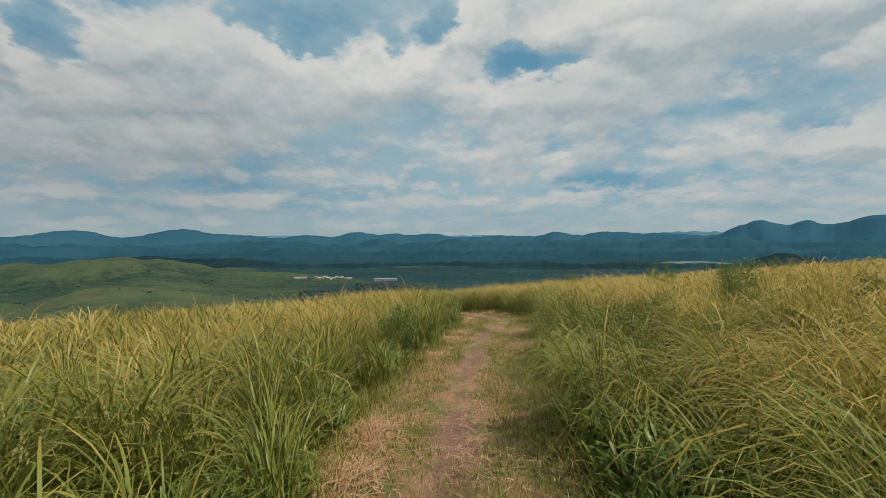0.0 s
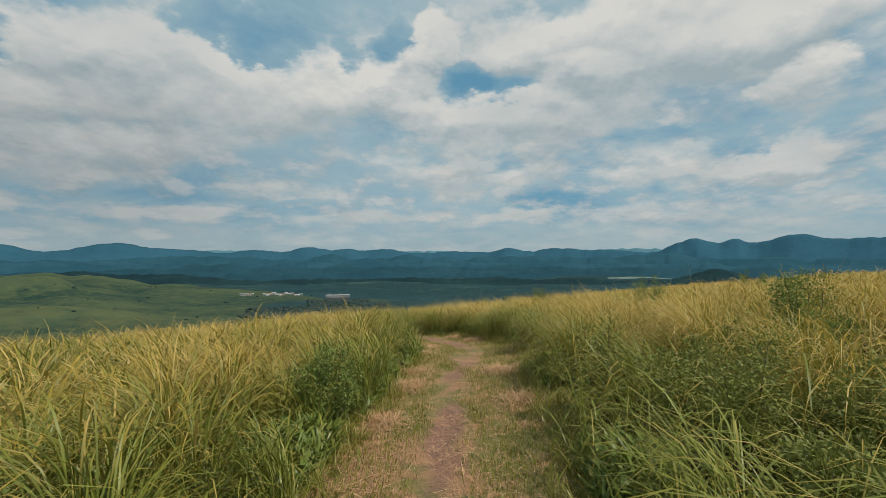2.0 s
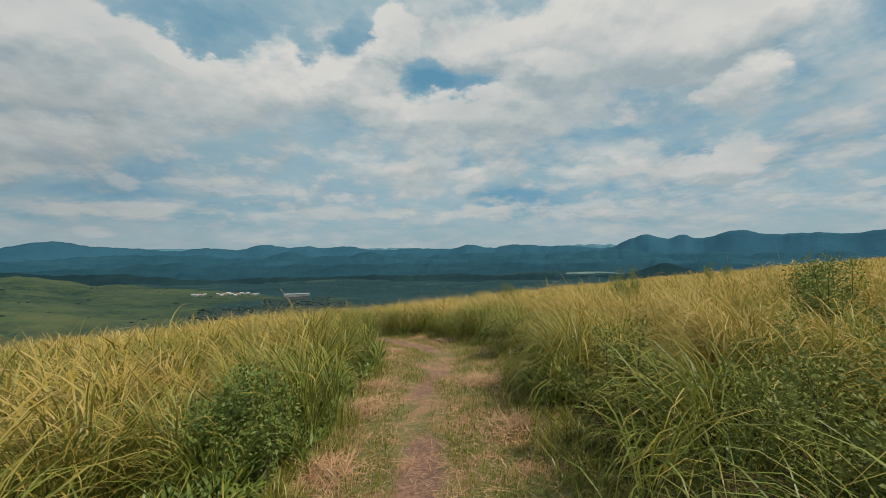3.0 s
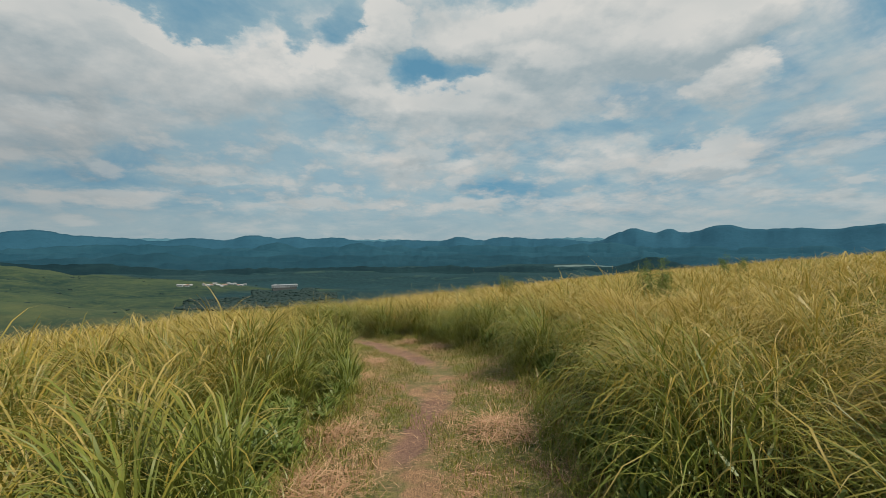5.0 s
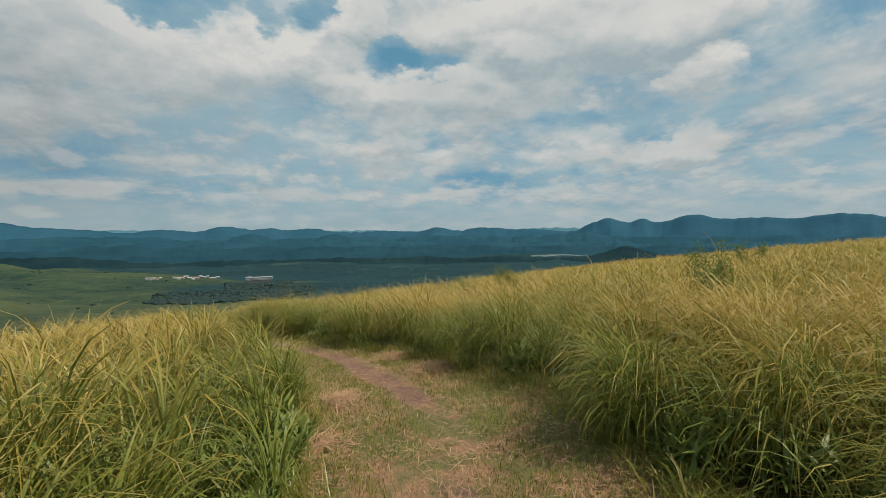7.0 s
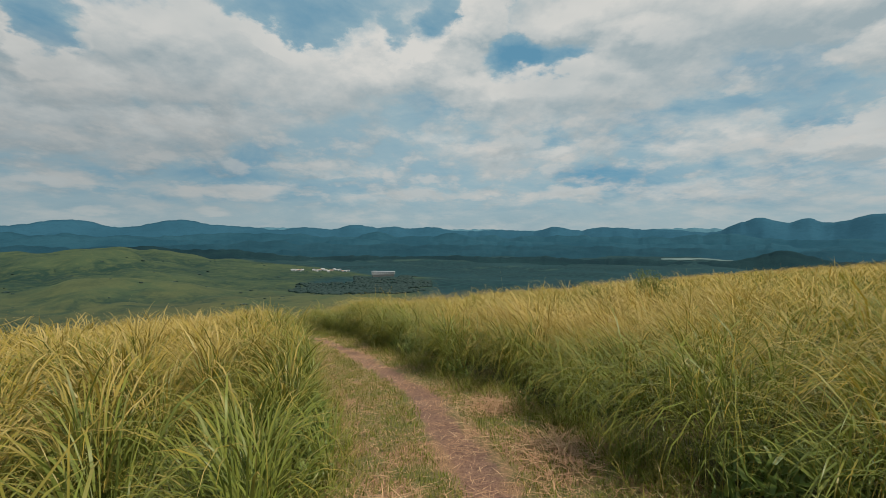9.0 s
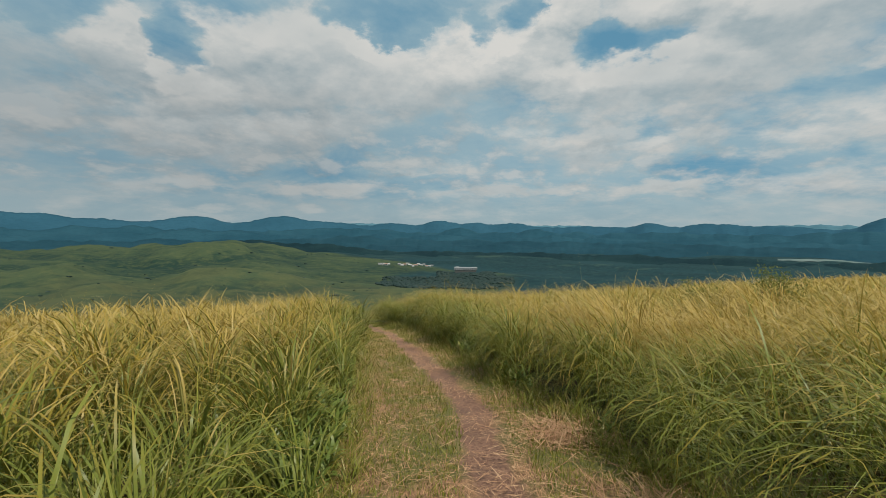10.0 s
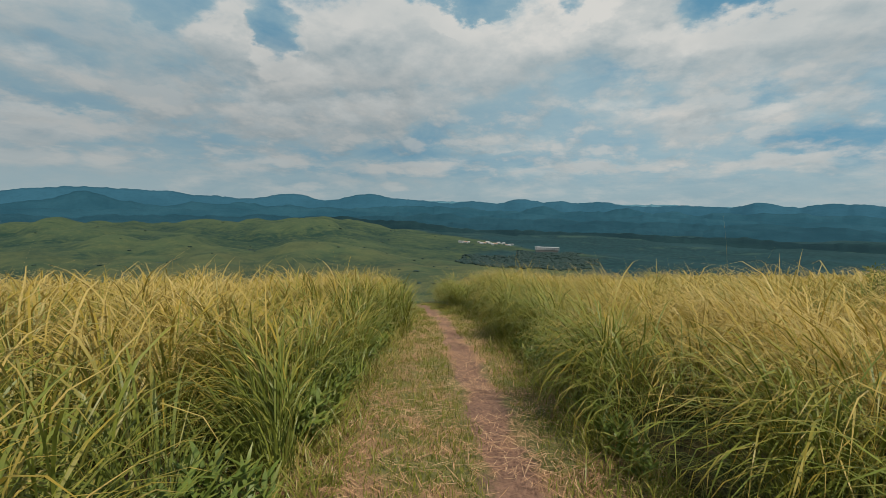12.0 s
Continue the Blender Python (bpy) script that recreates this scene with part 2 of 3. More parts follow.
def ground_material():
    """Thatch and soil underfoot, then meadow and dark valley woods with haze in colour."""
    m, n = material("ground")
    where = n.add("ShaderNodeTexCoord").outputs["Object"]
    wood = n.add("ShaderNodeAttribute", attribute_name="wood").outputs["Fac"]
    far = n.add("ShaderNodeAttribute", attribute_name="far").outputs["Fac"]
    fine = n.noise(where, 14.0, 8.0, 0.65)
    thatch = n.mix(n.step(fine, 0.35, 0.65), (0.030, 0.024, 0.014), (0.105, 0.080, 0.036))
    thatch = n.mix(n.step(n.noise(where, 1.1, 4.0), 0.4, 0.65), thatch, (0.045, 0.058, 0.020))
    broad = n.noise(where, 0.007, 8.0, 0.68, 0.8)
    patch = n.noise(where, 0.028, 6.0, 0.65)
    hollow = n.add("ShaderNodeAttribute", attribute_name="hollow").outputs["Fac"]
    # cloud and relief shade put into colour, along with thicker growth in the hollows
    shade_and_growth = n.math("ADD", n.math("MULTIPLY", hollow, 0.35), n.math("MULTIPLY", n.add_up(broad, patch), 0.5))
    meadow = n.mix(n.step(shade_and_growth, 0.52, 0.84), (0.054, 0.078, 0.041), (0.014, 0.036, 0.030))
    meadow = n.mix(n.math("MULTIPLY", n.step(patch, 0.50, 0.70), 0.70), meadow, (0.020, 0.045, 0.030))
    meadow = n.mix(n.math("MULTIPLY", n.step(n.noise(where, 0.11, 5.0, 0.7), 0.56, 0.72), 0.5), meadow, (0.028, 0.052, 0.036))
    parched = n.add("ShaderNodeAttribute", attribute_name="dryness").outputs["Fac"]
    parched = n.math("MULTIPLY", parched, n.step(n.noise(where, 0.014, 7.0, 0.7, 0.6), 0.36, 0.60))
    meadow = n.mix(n.math("MULTIPLY", parched, 0.8), meadow, (0.112, 0.108, 0.046))
    tuft = n.noise(n.vmath("MULTIPLY", where, (1.0, 1.0, 1.0)), 0.06, 6.0, 0.75)
    meadow = n.mix(n.math("MULTIPLY", n.step(tuft, 0.46, 0.64), 0.5), meadow, (0.092, 0.104, 0.046))
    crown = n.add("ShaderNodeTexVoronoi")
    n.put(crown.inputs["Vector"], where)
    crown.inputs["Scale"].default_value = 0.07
    # tree colours carry the blue of distance haze
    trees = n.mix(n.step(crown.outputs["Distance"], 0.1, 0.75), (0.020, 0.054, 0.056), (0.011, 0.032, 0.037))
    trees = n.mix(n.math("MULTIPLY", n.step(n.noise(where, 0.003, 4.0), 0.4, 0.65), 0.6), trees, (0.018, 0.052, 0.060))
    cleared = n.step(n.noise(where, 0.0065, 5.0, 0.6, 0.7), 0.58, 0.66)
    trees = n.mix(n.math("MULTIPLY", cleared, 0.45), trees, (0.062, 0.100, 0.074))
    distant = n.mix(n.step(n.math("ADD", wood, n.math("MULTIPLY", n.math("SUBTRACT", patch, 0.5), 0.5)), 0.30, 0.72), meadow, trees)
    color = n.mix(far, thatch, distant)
    finish(n, color, 0.95, n.bump(fine, 0.6, 0.03), 0.0, 0.06)
    return m


GROUND = ground_material()


def path_material():
    """Trodden reddish soil in the rut, straw-strewn thatch beside it, with worn green patches."""
    m, n = material("trodden path")
    where = n.add("ShaderNodeTexCoord").outputs["Object"]
    rut = n.add("ShaderNodeAttribute", attribute_name="rut").outputs["Fac"]
    fine = n.noise(where, 32.0, 8.0, 0.7)
    mid = n.noise(where, 3.2, 5.0, 0.6)
    fibre = n.noise(n.vmath("MULTIPLY", where, (9.0, 1.6, 1.0)), 12.0, 4.0, 0.7, 1.5)
    soil = n.mix(n.step(fine, 0.3, 0.7), (0.115, 0.059, 0.039), (0.290, 0.155, 0.100))
    soil = n.mix(n.math("MULTIPLY", n.step(mid, 0.5, 0.7), 0.45), soil, (0.085, 0.052, 0.038))
    litter = n.mix(n.step(fibre, 0.36, 0.62), (0.130, 0.068, 0.035), (0.38, 0.215, 0.108))
    green = n.mix(n.step(fine, 0.3, 0.7), (0.070, 0.070, 0.020), (0.190, 0.168, 0.046))
    side = n.mix(n.step(n.math("ADD", n.math("MULTIPLY", mid, 0.7), n.math("MULTIPLY", n.noise(where, 0.8, 2.0), 0.5)), 0.50, 0.66), litter, green)
    color = n.mix(n.step(n.math("ADD", rut, n.math("MULTIPLY", n.math("SUBTRACT", n.math("MULTIPLY_ADD", fine, 0.35, n.math("MULTIPLY", mid, 0.65)), 0.5), 2.2)), 0.28, 0.72), side, soil)
    finish(n, color, 0.95, n.bump(n.math("ADD", fine, n.math("MULTIPLY", fibre, 0.6)), 0.9, 0.012))
    return m


PATHMAT = path_material()


def hazed_hill_material(name, light, dark, scale):
    """Wooded slopes seen across the valley; both colours passed in hold distance haze."""
    m, n = material(name)
    where = n.add("ShaderNodeTexCoord").outputs["Object"]
    broad = n.noise(where, 0.0022 * scale, 6.0, 0.6)
    fine = n.noise(where, 0.03 * scale, 5.0, 0.7)
    color = n.mix(n.step(broad, 0.35, 0.65), dark, light)
    color = n.mix(n.math("MULTIPLY", n.step(fine, 0.45, 0.7), 0.35), color, tuple(c * 0.72 for c in dark))
    finish(n, color, 1.0, n.bump(fine, 0.5, 12.0), 0.0, 0.04)
    return m


def plain_material(name, color, other, scale, rough=0.8):
    m, n = material(name)
    where = n.add("ShaderNodeTexCoord").outputs["Object"]
    grain = n.noise(where, scale, 5.0, 0.65)
    finish(n, n.mix(n.step(grain, 0.35, 0.7), color, other), rough, n.bump(grain, 0.2, 0.02))
    return m


PLASTER = plain_material("white plaster", (0.36, 0.37, 0.375), (0.27, 0.28, 0.285), 0.4)
ROOF = plain_material("grey roof", (0.42, 0.41, 0.40), (0.30, 0.30, 0.30), 0.5)
RUST = plain_material("red-brown roof", (0.36, 0.22, 0.16), (0.28, 0.18, 0.14), 0.5)
# Concrete darkened so its colour holds the lower storey's shadow.
SHADOW_CONCRETE = plain_material("shadow-dark concrete", (0.10, 0.105, 0.10), (0.065, 0.07, 0.07), 0.4)
GLASS = plain_material("dark window", (0.05, 0.07, 0.08), (0.08, 0.10, 0.11), 0.3, 0.15)
FIELD = plain_material("pale paddy", (0.13, 0.18, 0.165), (0.05, 0.095, 0.095), 0.02)
# Crown colours are lightened and blued for distance haze.
TREES = leaf_material("far tree crown", (0.030, 0.060, 0.050), (0.021, 0.046, 0.041))

# ---------------------------------------------------------------- the lie of the land
# along the walk: y, left edge, right edge and trodden rut of the path
EDGE = np.array([
    (-6, -1.0, 1.0, -0.3), (0, -1.0, 1.1, -0.2), (3, -1.0, 1.1, 0.0), (5, -1.05, 1.2, 0.2), (7.3, -0.6, 1.75, 0.5), (10, -0.1, 2.3, 0.85),
    (12, 0.3, 3.0, 1.5), (13.5, 0.55, 3.2, 1.85), (14.7, 0.35, 2.9, 1.7), (16, 0.15, 2.6, 1.35), (17.3, -0.30, 2.1, 1.15), (19, -0.98, 1.3, 0.52),
    (21.5, -1.9, 0.25, -0.68), (24.5, -3.0, -1.0, -2.1), (27, -4.3, -2.6, -3.5), (30, -6.2, -4.5, -5.4), (40, -13.0, -11.5, -12.3)])


def edges(y):
    s = np.clip(y, -6, 40)
    return (np.interp(s, EDGE[:, 0], EDGE[:, k]) for k in (1, 2, 3))


def waves(x, y, size, seed, layers=3):
    """Smooth undulation between about -1 and 1."""
    r = np.random.RandomState(seed)
    total, weight = 0.0, 0.0
    for k in range(layers):
        f = 2 * math.pi / size * 1.9 ** k
        for _ in range(4):
            a, p, g = r.uniform(0, 2 * math.pi), r.uniform(0, 2 * math.pi), r.uniform(0.7, 1.3)
            total = total + np.sin((np.cos(a) * x + np.sin(a) * y) * f * g + p) * 0.55 ** k
        weight += 2.0 * 0.55 ** k
    return total / weight


def soft(v, w):
    return w * np.logaddexp(0, v / w)


def land(x, y):
    """Height of the ground."""
    x, y = np.asarray(x, float), np.asarray(y, float)
    dx, dy = x - 1.0, y - 8.0
    d = np.hypot(dx, dy) + 1e-6
    near = -0.076 * (y + 1) - 0.035 * soft(y - 11.5, 0.8) + 0.06 * (x - 0.8 * np.clip(y / 12, 0, 1))
    u = soft(-0.6 * x + 0.8 * y - 17, 1.5)
    near = near - np.where(u < 50, 0.0035 * u * u, 0.35 * u - 8.75)
    v = soft(d - 65, 4.0)
    near = near - np.where(v < 60, 0.0028 * v * v, 0.336 * v - 10.08)
    near = near + 0.10 * waves(x, y, 7.0, 3) * np.clip((np.abs(x - 0.8) - 1.2) / 3, 0, 1)
    b = np.degrees(np.arctan2(-dx, dy))
    tilt = np.interp(np.log(d), np.log([150, 300, 500, 900, 1300, 2000, 3000, 4000, 4700]), [-16, -11.5, -8.6, -6.3, -5.3, -3.7, -2.5, -1.8, -1.5])
    left = np.interp(b, [13, 28, 35.5], [0, 0.42, 1.0]) * np.clip((100 - b) / 20, 0, 1)
    rise = left * np.interp(b, [38, 56], [1.0, 0.70]) * np.interp(d, [300, 600, 1000, 1500, 2000, 2600], [0, 6, 30, 74, 50, 0])
    far = d * np.tan(np.radians(tilt)) + rise
    roll = np.clip((d - 250) / 300, 0, 1)
    far = far + roll * ((14 * waves(x, y, 400.0, 11) + 4 * waves(x, y, 130.0, 19)) * (0.25 + left) + 7 * waves(x, y, 900.0, 5))
    far = far + 24 * np.exp(-((b + 31) / 6) ** 2 - ((d - 2380) / 230) ** 2)
    blend = 6.0
    return blend * np.logaddexp(near / blend, far / blend) * (d > 120) + near * (d <= 120)


def mesh_of(name, verts, faces, mat, smooth=True, **fields):
    """A mesh from arrays of vertices and of triangles or quads, with one number a vertex for each field."""
    faces = np.asarray(faces, np.int32)
    me = bpy.data.meshes.new(name)
    me.vertices.add(len(verts))
    me.vertices.foreach_set("co", np.asarray(verts, np.float32).ravel())
    count, corners = faces.shape
    me.loops.add(count * corners)
    me.loops.foreach_set("vertex_index", faces.ravel())
    me.polygons.add(count)
    me.polygons.foreach_set("loop_start", np.arange(0, count * corners, corners, dtype=np.int32))
    me.polygons.foreach_set("use_smooth", np.full(count, smooth))
    for key, values in fields.items():
        me.attributes.new(key, "FLOAT", "POINT").data.foreach_set("value", np.asarray(values, np.float32).ravel())
    me.update(calc_edges=True)
    me.materials.append(mat)
    return me


def grid_faces(rows, cols):
    k = np.arange((rows - 1) * (cols - 1))
    a = k // (cols - 1) * cols + k % (cols - 1)
    return np.stack([a, a + 1, a + cols + 1, a + cols], 1)


def build_ground():
    r = np.concatenate([[0.0], np.geomspace(0.4, 4650, 210)])
    a = np.radians(np.concatenate([np.arange(-78, 82, 0.45), np.arange(82, 282.1, 2.5)]))
    R, A = np.meshgrid(r, a)
    x, y = 1.0 - R * np.sin(A), 8.0 + R * np.cos(A)
    z = land(x, y)
    left, right, _ = edges(y)
    inside = np.clip(np.minimum(x - left, right - x) / 0.3, 0, 1) * (y < 32) * (y > -6)
    z = z - 0.05 * inside
    b = np.degrees(A)
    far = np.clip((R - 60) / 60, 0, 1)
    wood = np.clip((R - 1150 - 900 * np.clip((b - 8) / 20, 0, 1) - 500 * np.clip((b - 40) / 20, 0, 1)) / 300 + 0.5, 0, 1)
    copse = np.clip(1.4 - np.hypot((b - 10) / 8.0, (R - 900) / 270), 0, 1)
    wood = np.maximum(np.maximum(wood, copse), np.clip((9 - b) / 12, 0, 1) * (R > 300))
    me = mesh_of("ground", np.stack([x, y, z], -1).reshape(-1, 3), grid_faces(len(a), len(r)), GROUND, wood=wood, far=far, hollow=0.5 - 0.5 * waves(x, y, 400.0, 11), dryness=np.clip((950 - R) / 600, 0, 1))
    tagged(new("ground", me), "grassy hilltop falling to green meadows and a wooded valley", "ground", kind="structure")


def build_path():
    ys, us = np.arange(-5, 31.0, 0.07), np.linspace(-0.25, 1.25, 42)
    Y, U = np.meshgrid(ys, us, indexing="ij")
    left, right, rut = edges(Y)
    X = left + (right - left) * U + 0.10 * waves(Y, U * 2, 2.2, 21)
    off = (X - rut + 0.07 * waves(Y, Y * 0, 1.7, 8)) / 0.22
    wear = np.exp(-off * off) * np.clip(0.80 + 0.45 * waves(Y, X * 0.5, 3.1, 27) - 0.35 * np.exp(-((Y - 12.6) / 2.2) ** 2) + 0.6 * (Y > 14.8), 0, 1)
    edge = np.clip(np.minimum(U + 0.25, 1.25 - U) / 0.25, 0, 1)
    Z = land(X, Y) + 0.012 * edge - 0.035 * wear * edge + 0.012 * waves(X, Y, 0.5, 4) * edge - 0.03 * (1 - edge)
    me = mesh_of("footpath", np.stack([X, Y, Z], -1).reshape(-1, 3), grid_faces(len(ys), len(us)), PATHMAT, rut=wear)
    tagged(new("footpath", me), "narrow reddish earth footpath strewn with dry straw", "path", kind="structure")


build_ground()
build_path()

# ---------------------------------------------------------------- mountains beyond the valley
FAR_PEAKS = [(59, 1.0, 9), (41, 0.8, 3.0), (31.2, 1.05, 3.6), (25, 0.35, 2), (18, 0.3, 2.2), (11, 0.8, 2.6), (6, 0.35, 1.8), (2, 0.5, 2.4), (-8, 0.2, 2),
             (-14.5, 0.5, 2.4), (-21.5, 0.6, 2.8), (-27, 0.3, 2.5)]
RIGHT_PEAKS = [(-36.3, 1.75, 3.2), (-40.4, 1.0, 1.5), (-45, 1.85, 3.2), (-51, 1.45, 4), (-58, 1.6, 4), (-66, 1.5, 5)]
MID_PEAKS = [(61, 1.2, 3.2), (47, 0.3, 4), (24, 0.3, 5), (8.5, 0.55, 1.6), (-2, 0.2, 4), (-16, 0.3, 4), (-33, 0.5, 5)]
NEAR_PEAKS = [(24.5, 0.55, 1.7), (20.5, 0.5, 1.6), (15, 0.2, 2), (-14, 0.1, 4)]
FOOT_PEAKS = [(35, 1.35, 4), (27, 1.0, 5), (-38.5, 1.45, 2.8), (-52, 1.2, 8)]


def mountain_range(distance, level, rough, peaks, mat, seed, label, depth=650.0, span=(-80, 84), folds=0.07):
    """A wooded range: a crest of single summits above folded slopes that run down into the valley."""
    b = np.arange(span[0], span[1], 0.24)
    crest = level + rough * waves(b * 10, b * 0, 55.0, seed, 5)
    crest = crest + 0.075 * waves(b * 10, b * 0, 14.0, seed + 1, 5)
    ends = np.minimum(b - span[0], span[1] - b)
    crest = crest - 2.5 * np.exp(-(ends / 3.0) ** 2)
    for at, high, wide in peaks:
        q = (b - at) / wide
        crest = crest + high * np.exp(-q * q)
    t = np.concatenate([np.linspace(0, 1, 15), [1.06, 1.15]])
    B, T = np.meshgrid(b, t, indexing="ij")
    top = 0.8 + distance * np.tan(np.radians(crest))[:, None]
    foot = -150.0
    fold = waves(np.radians(B) * distance, T * depth * 0.8, 420.0, seed + 7, 6)
    shape = np.where(T <= 1, np.clip(T, 0, 1) ** 1.25, 1 - (T - 1) * 3)
    Z = foot + (top - foot) * shape
    Z = Z + folds * (top - foot) * fold * np.sin(np.pi * np.clip(T, 0, 1)) ** 1.2
    R = distance - depth * (1 - T) + 90 * waves(np.radians(B) * distance, T * 60, 500.0, seed + 3) * (1 - np.clip(T, 0, 1))
    A = np.radians(B)
    verts = np.stack([1.0 - R * np.sin(A), 8.0 + R * np.cos(A), Z], -1).reshape(-1, 3)
    me = mesh_of("mountain_range", verts, grid_faces(len(b), len(t)), mat)
    tagged(new("mountain_range", me), label, "mountains", kind="structure")


# Distance haze is in these base colours: bluer and paler the farther the range.
FARTHEST = hazed_hill_material("farthest hills", (0.085, 0.185, 0.235), (0.07, 0.165, 0.215), 1.0)
FARHILL = hazed_hill_material("hazed far mountains", (0.029, 0.092, 0.136), (0.024, 0.080, 0.120), 1.0)
MIDHILL = hazed_hill_material("hazed wooded hills", (0.024, 0.078, 0.108), (0.017, 0.062, 0.090), 1.4)
NEARHILL = hazed_hill_material("dark wooded hills", (0.019, 0.063, 0.087), (0.014, 0.050, 0.071), 1.8)
FOOTHILL = hazed_hill_material("wooded foothills", (0.015, 0.040, 0.045), (0.009, 0.027, 0.034), 2.4)
mountain_range(4680, 0.42, 0.06, [(22, 0.15, 5), (-4, 0.12, 4), (-30, 0.35, 5)], FARTHEST, 31, "farthest hills on the horizon in haze-mixed pale blue", 300)
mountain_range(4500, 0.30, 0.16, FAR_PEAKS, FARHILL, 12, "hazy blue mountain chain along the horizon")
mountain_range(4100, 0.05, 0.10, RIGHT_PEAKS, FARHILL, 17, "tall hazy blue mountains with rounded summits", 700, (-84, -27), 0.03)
mountain_range(3700, -0.45, 0.28, MID_PEAKS, MIDHILL, 23, "wooded hills across the valley in haze-mixed blue", 700)
mountain_range(3350, -1.05, 0.25, [(10, 0.3, 3), (-6, 0.2, 5), (40, 0.5, 8)], MIDHILL, 37, "wooded hills across the valley in haze-mixed blue", 600)
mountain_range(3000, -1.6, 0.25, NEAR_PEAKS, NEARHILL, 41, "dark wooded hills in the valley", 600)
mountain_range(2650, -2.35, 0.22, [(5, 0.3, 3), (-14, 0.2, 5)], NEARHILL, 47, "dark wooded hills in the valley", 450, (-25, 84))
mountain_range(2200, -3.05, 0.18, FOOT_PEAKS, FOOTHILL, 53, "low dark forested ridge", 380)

# ---------------------------------------------------------------- grass
WIND = math.pi - 0.12                 # the heading in which the grass leans, from +x


def blades(name, x, y, height, width, lean, curl, heading, dry, mat, label, category, segments=4, lift=0.0):
    """Single blades of grass, each a tapered, arching strip of its own."""
    count = len(x)
    t = np.linspace(0, 1, segments + 1)
    mid = (t[:-1] + t[1:]) / 2
    angle = lean[:, None] + curl[:, None] * mid[None, :] ** 1.5
    step = (height / segments)[:, None]
    out = np.concatenate([np.zeros((count, 1)), np.cumsum(np.sin(angle) * step, 1)], 1)
    up = np.concatenate([np.zeros((count, 1)), np.cumsum(np.cos(angle) * step, 1)], 1)
    cx = x[:, None] + np.cos(heading)[:, None] * out
    cy = y[:, None] + np.sin(heading)[:, None] * out
    cz = (land(x, y) + lift)[:, None] + up
    side = heading + math.pi / 2 + np.random.uniform(-0.9, 0.9, count)
    half = width[:, None] / 2 * np.interp(t, [0, 0.25, 0.6, 1], [0.6, 1.0, 0.8, 0.0])[None, :]
    sx, sy = np.cos(side)[:, None] * half, np.sin(side)[:, None] * half
    a = np.stack([cx - sx, cy - sy, cz], -1)[:, :-1]
    b = np.stack([cx + sx, cy + sy, cz], -1)[:, :-1]
    end = np.stack([cx[:, -1:], cy[:, -1:], cz[:, -1:]], -1)
    verts = np.concatenate([a, b, end], 1)
    per = 2 * segments + 1
    tri = []
    for k in range(segments - 1):
        tri += [(k, segments + k, segments + k + 1), (k, segments + k + 1, k + 1)]
    tri.append((segments - 1, 2 * segments - 1, 2 * segments))
    faces = (np.arange(count)[:, None, None] * per + np.array(tri)[None]).reshape(-1, 3)
    along = np.concatenate([t[:-1], t[:-1], [1.0]])
    me = mesh_of(name, verts.reshape(-1, 3), faces, mat, True, tip=np.tile(along, count), dry=np.repeat(dry, per))
    return tagged(new(name, me), label, category, kind="stuff")


def beside(x, y):
    """How far outside the path's edges a place lies; negative on the path."""
    left, right, _ = edges(y)
    rag = 0.26 * waves(x * 0.3, y, 2.3, 15) + 0.07 * waves(x, y, 0.6, 16)
    return np.maximum(left - x, x - right) + rag


def edge_mid(y):
    left, right, _ = edges(y)
    return (left + right) / 2


def tussocks(area, per_m2, each, keep):
    """Places of blades, gathered in tussocks, with their tussock's centre and number."""
    x0, x1, y0, y1 = area
    count = int((x1 - x0) * (y1 - y0) * per_m2)
    x, y = np.random.uniform(x0, x1, count), np.random.uniform(y0, y1, count)
    ok = keep(x, y)
    x, y = np.repeat(x[ok], each), np.repeat(y[ok], each)
    a, r = np.random.uniform(0, 2 * math.pi, len(x)), np.sqrt(np.random.uniform(0, 1, len(x)))
    return x, y, a, r


# places where a shrub or a hollow thins the grass: x, y, radius, share of the blades that goes, greatest height of their foot
CLEARINGS = [(-0.75, 7.7, 0.45, 0.85, 9), (2.15, 7.2, 0.50, 0.80, 9), (2.60, 5.8, 0.80, 0.90, 9), (2.15, 4.55, 0.60, 0.85, 9), (3.35, 5.2, 0.70, 0.85, 9), (3.35, 6.9, 0.62, 0.75, 9), (6.05, 8.6, 0.60, 0.9, 9),
             (8.3, 16.2, 0.7, 0.9, 9), (7.3, 24.6, 0.7, 0.9, 9), (-1.9, 4.8, 0.3, 0.8, 9),
             (2.15, 18.8, 0.62, 1.0, 0.48), (3.40, 15.85, 0.58, 1.0, 0.50), (3.55, 13.7, 0.42, 1.0, 0.42), (2.35, 17.4, 0.42, 0.95, 0.42), (1.6, 4.2, 0.35, 0.9, 0.4)]


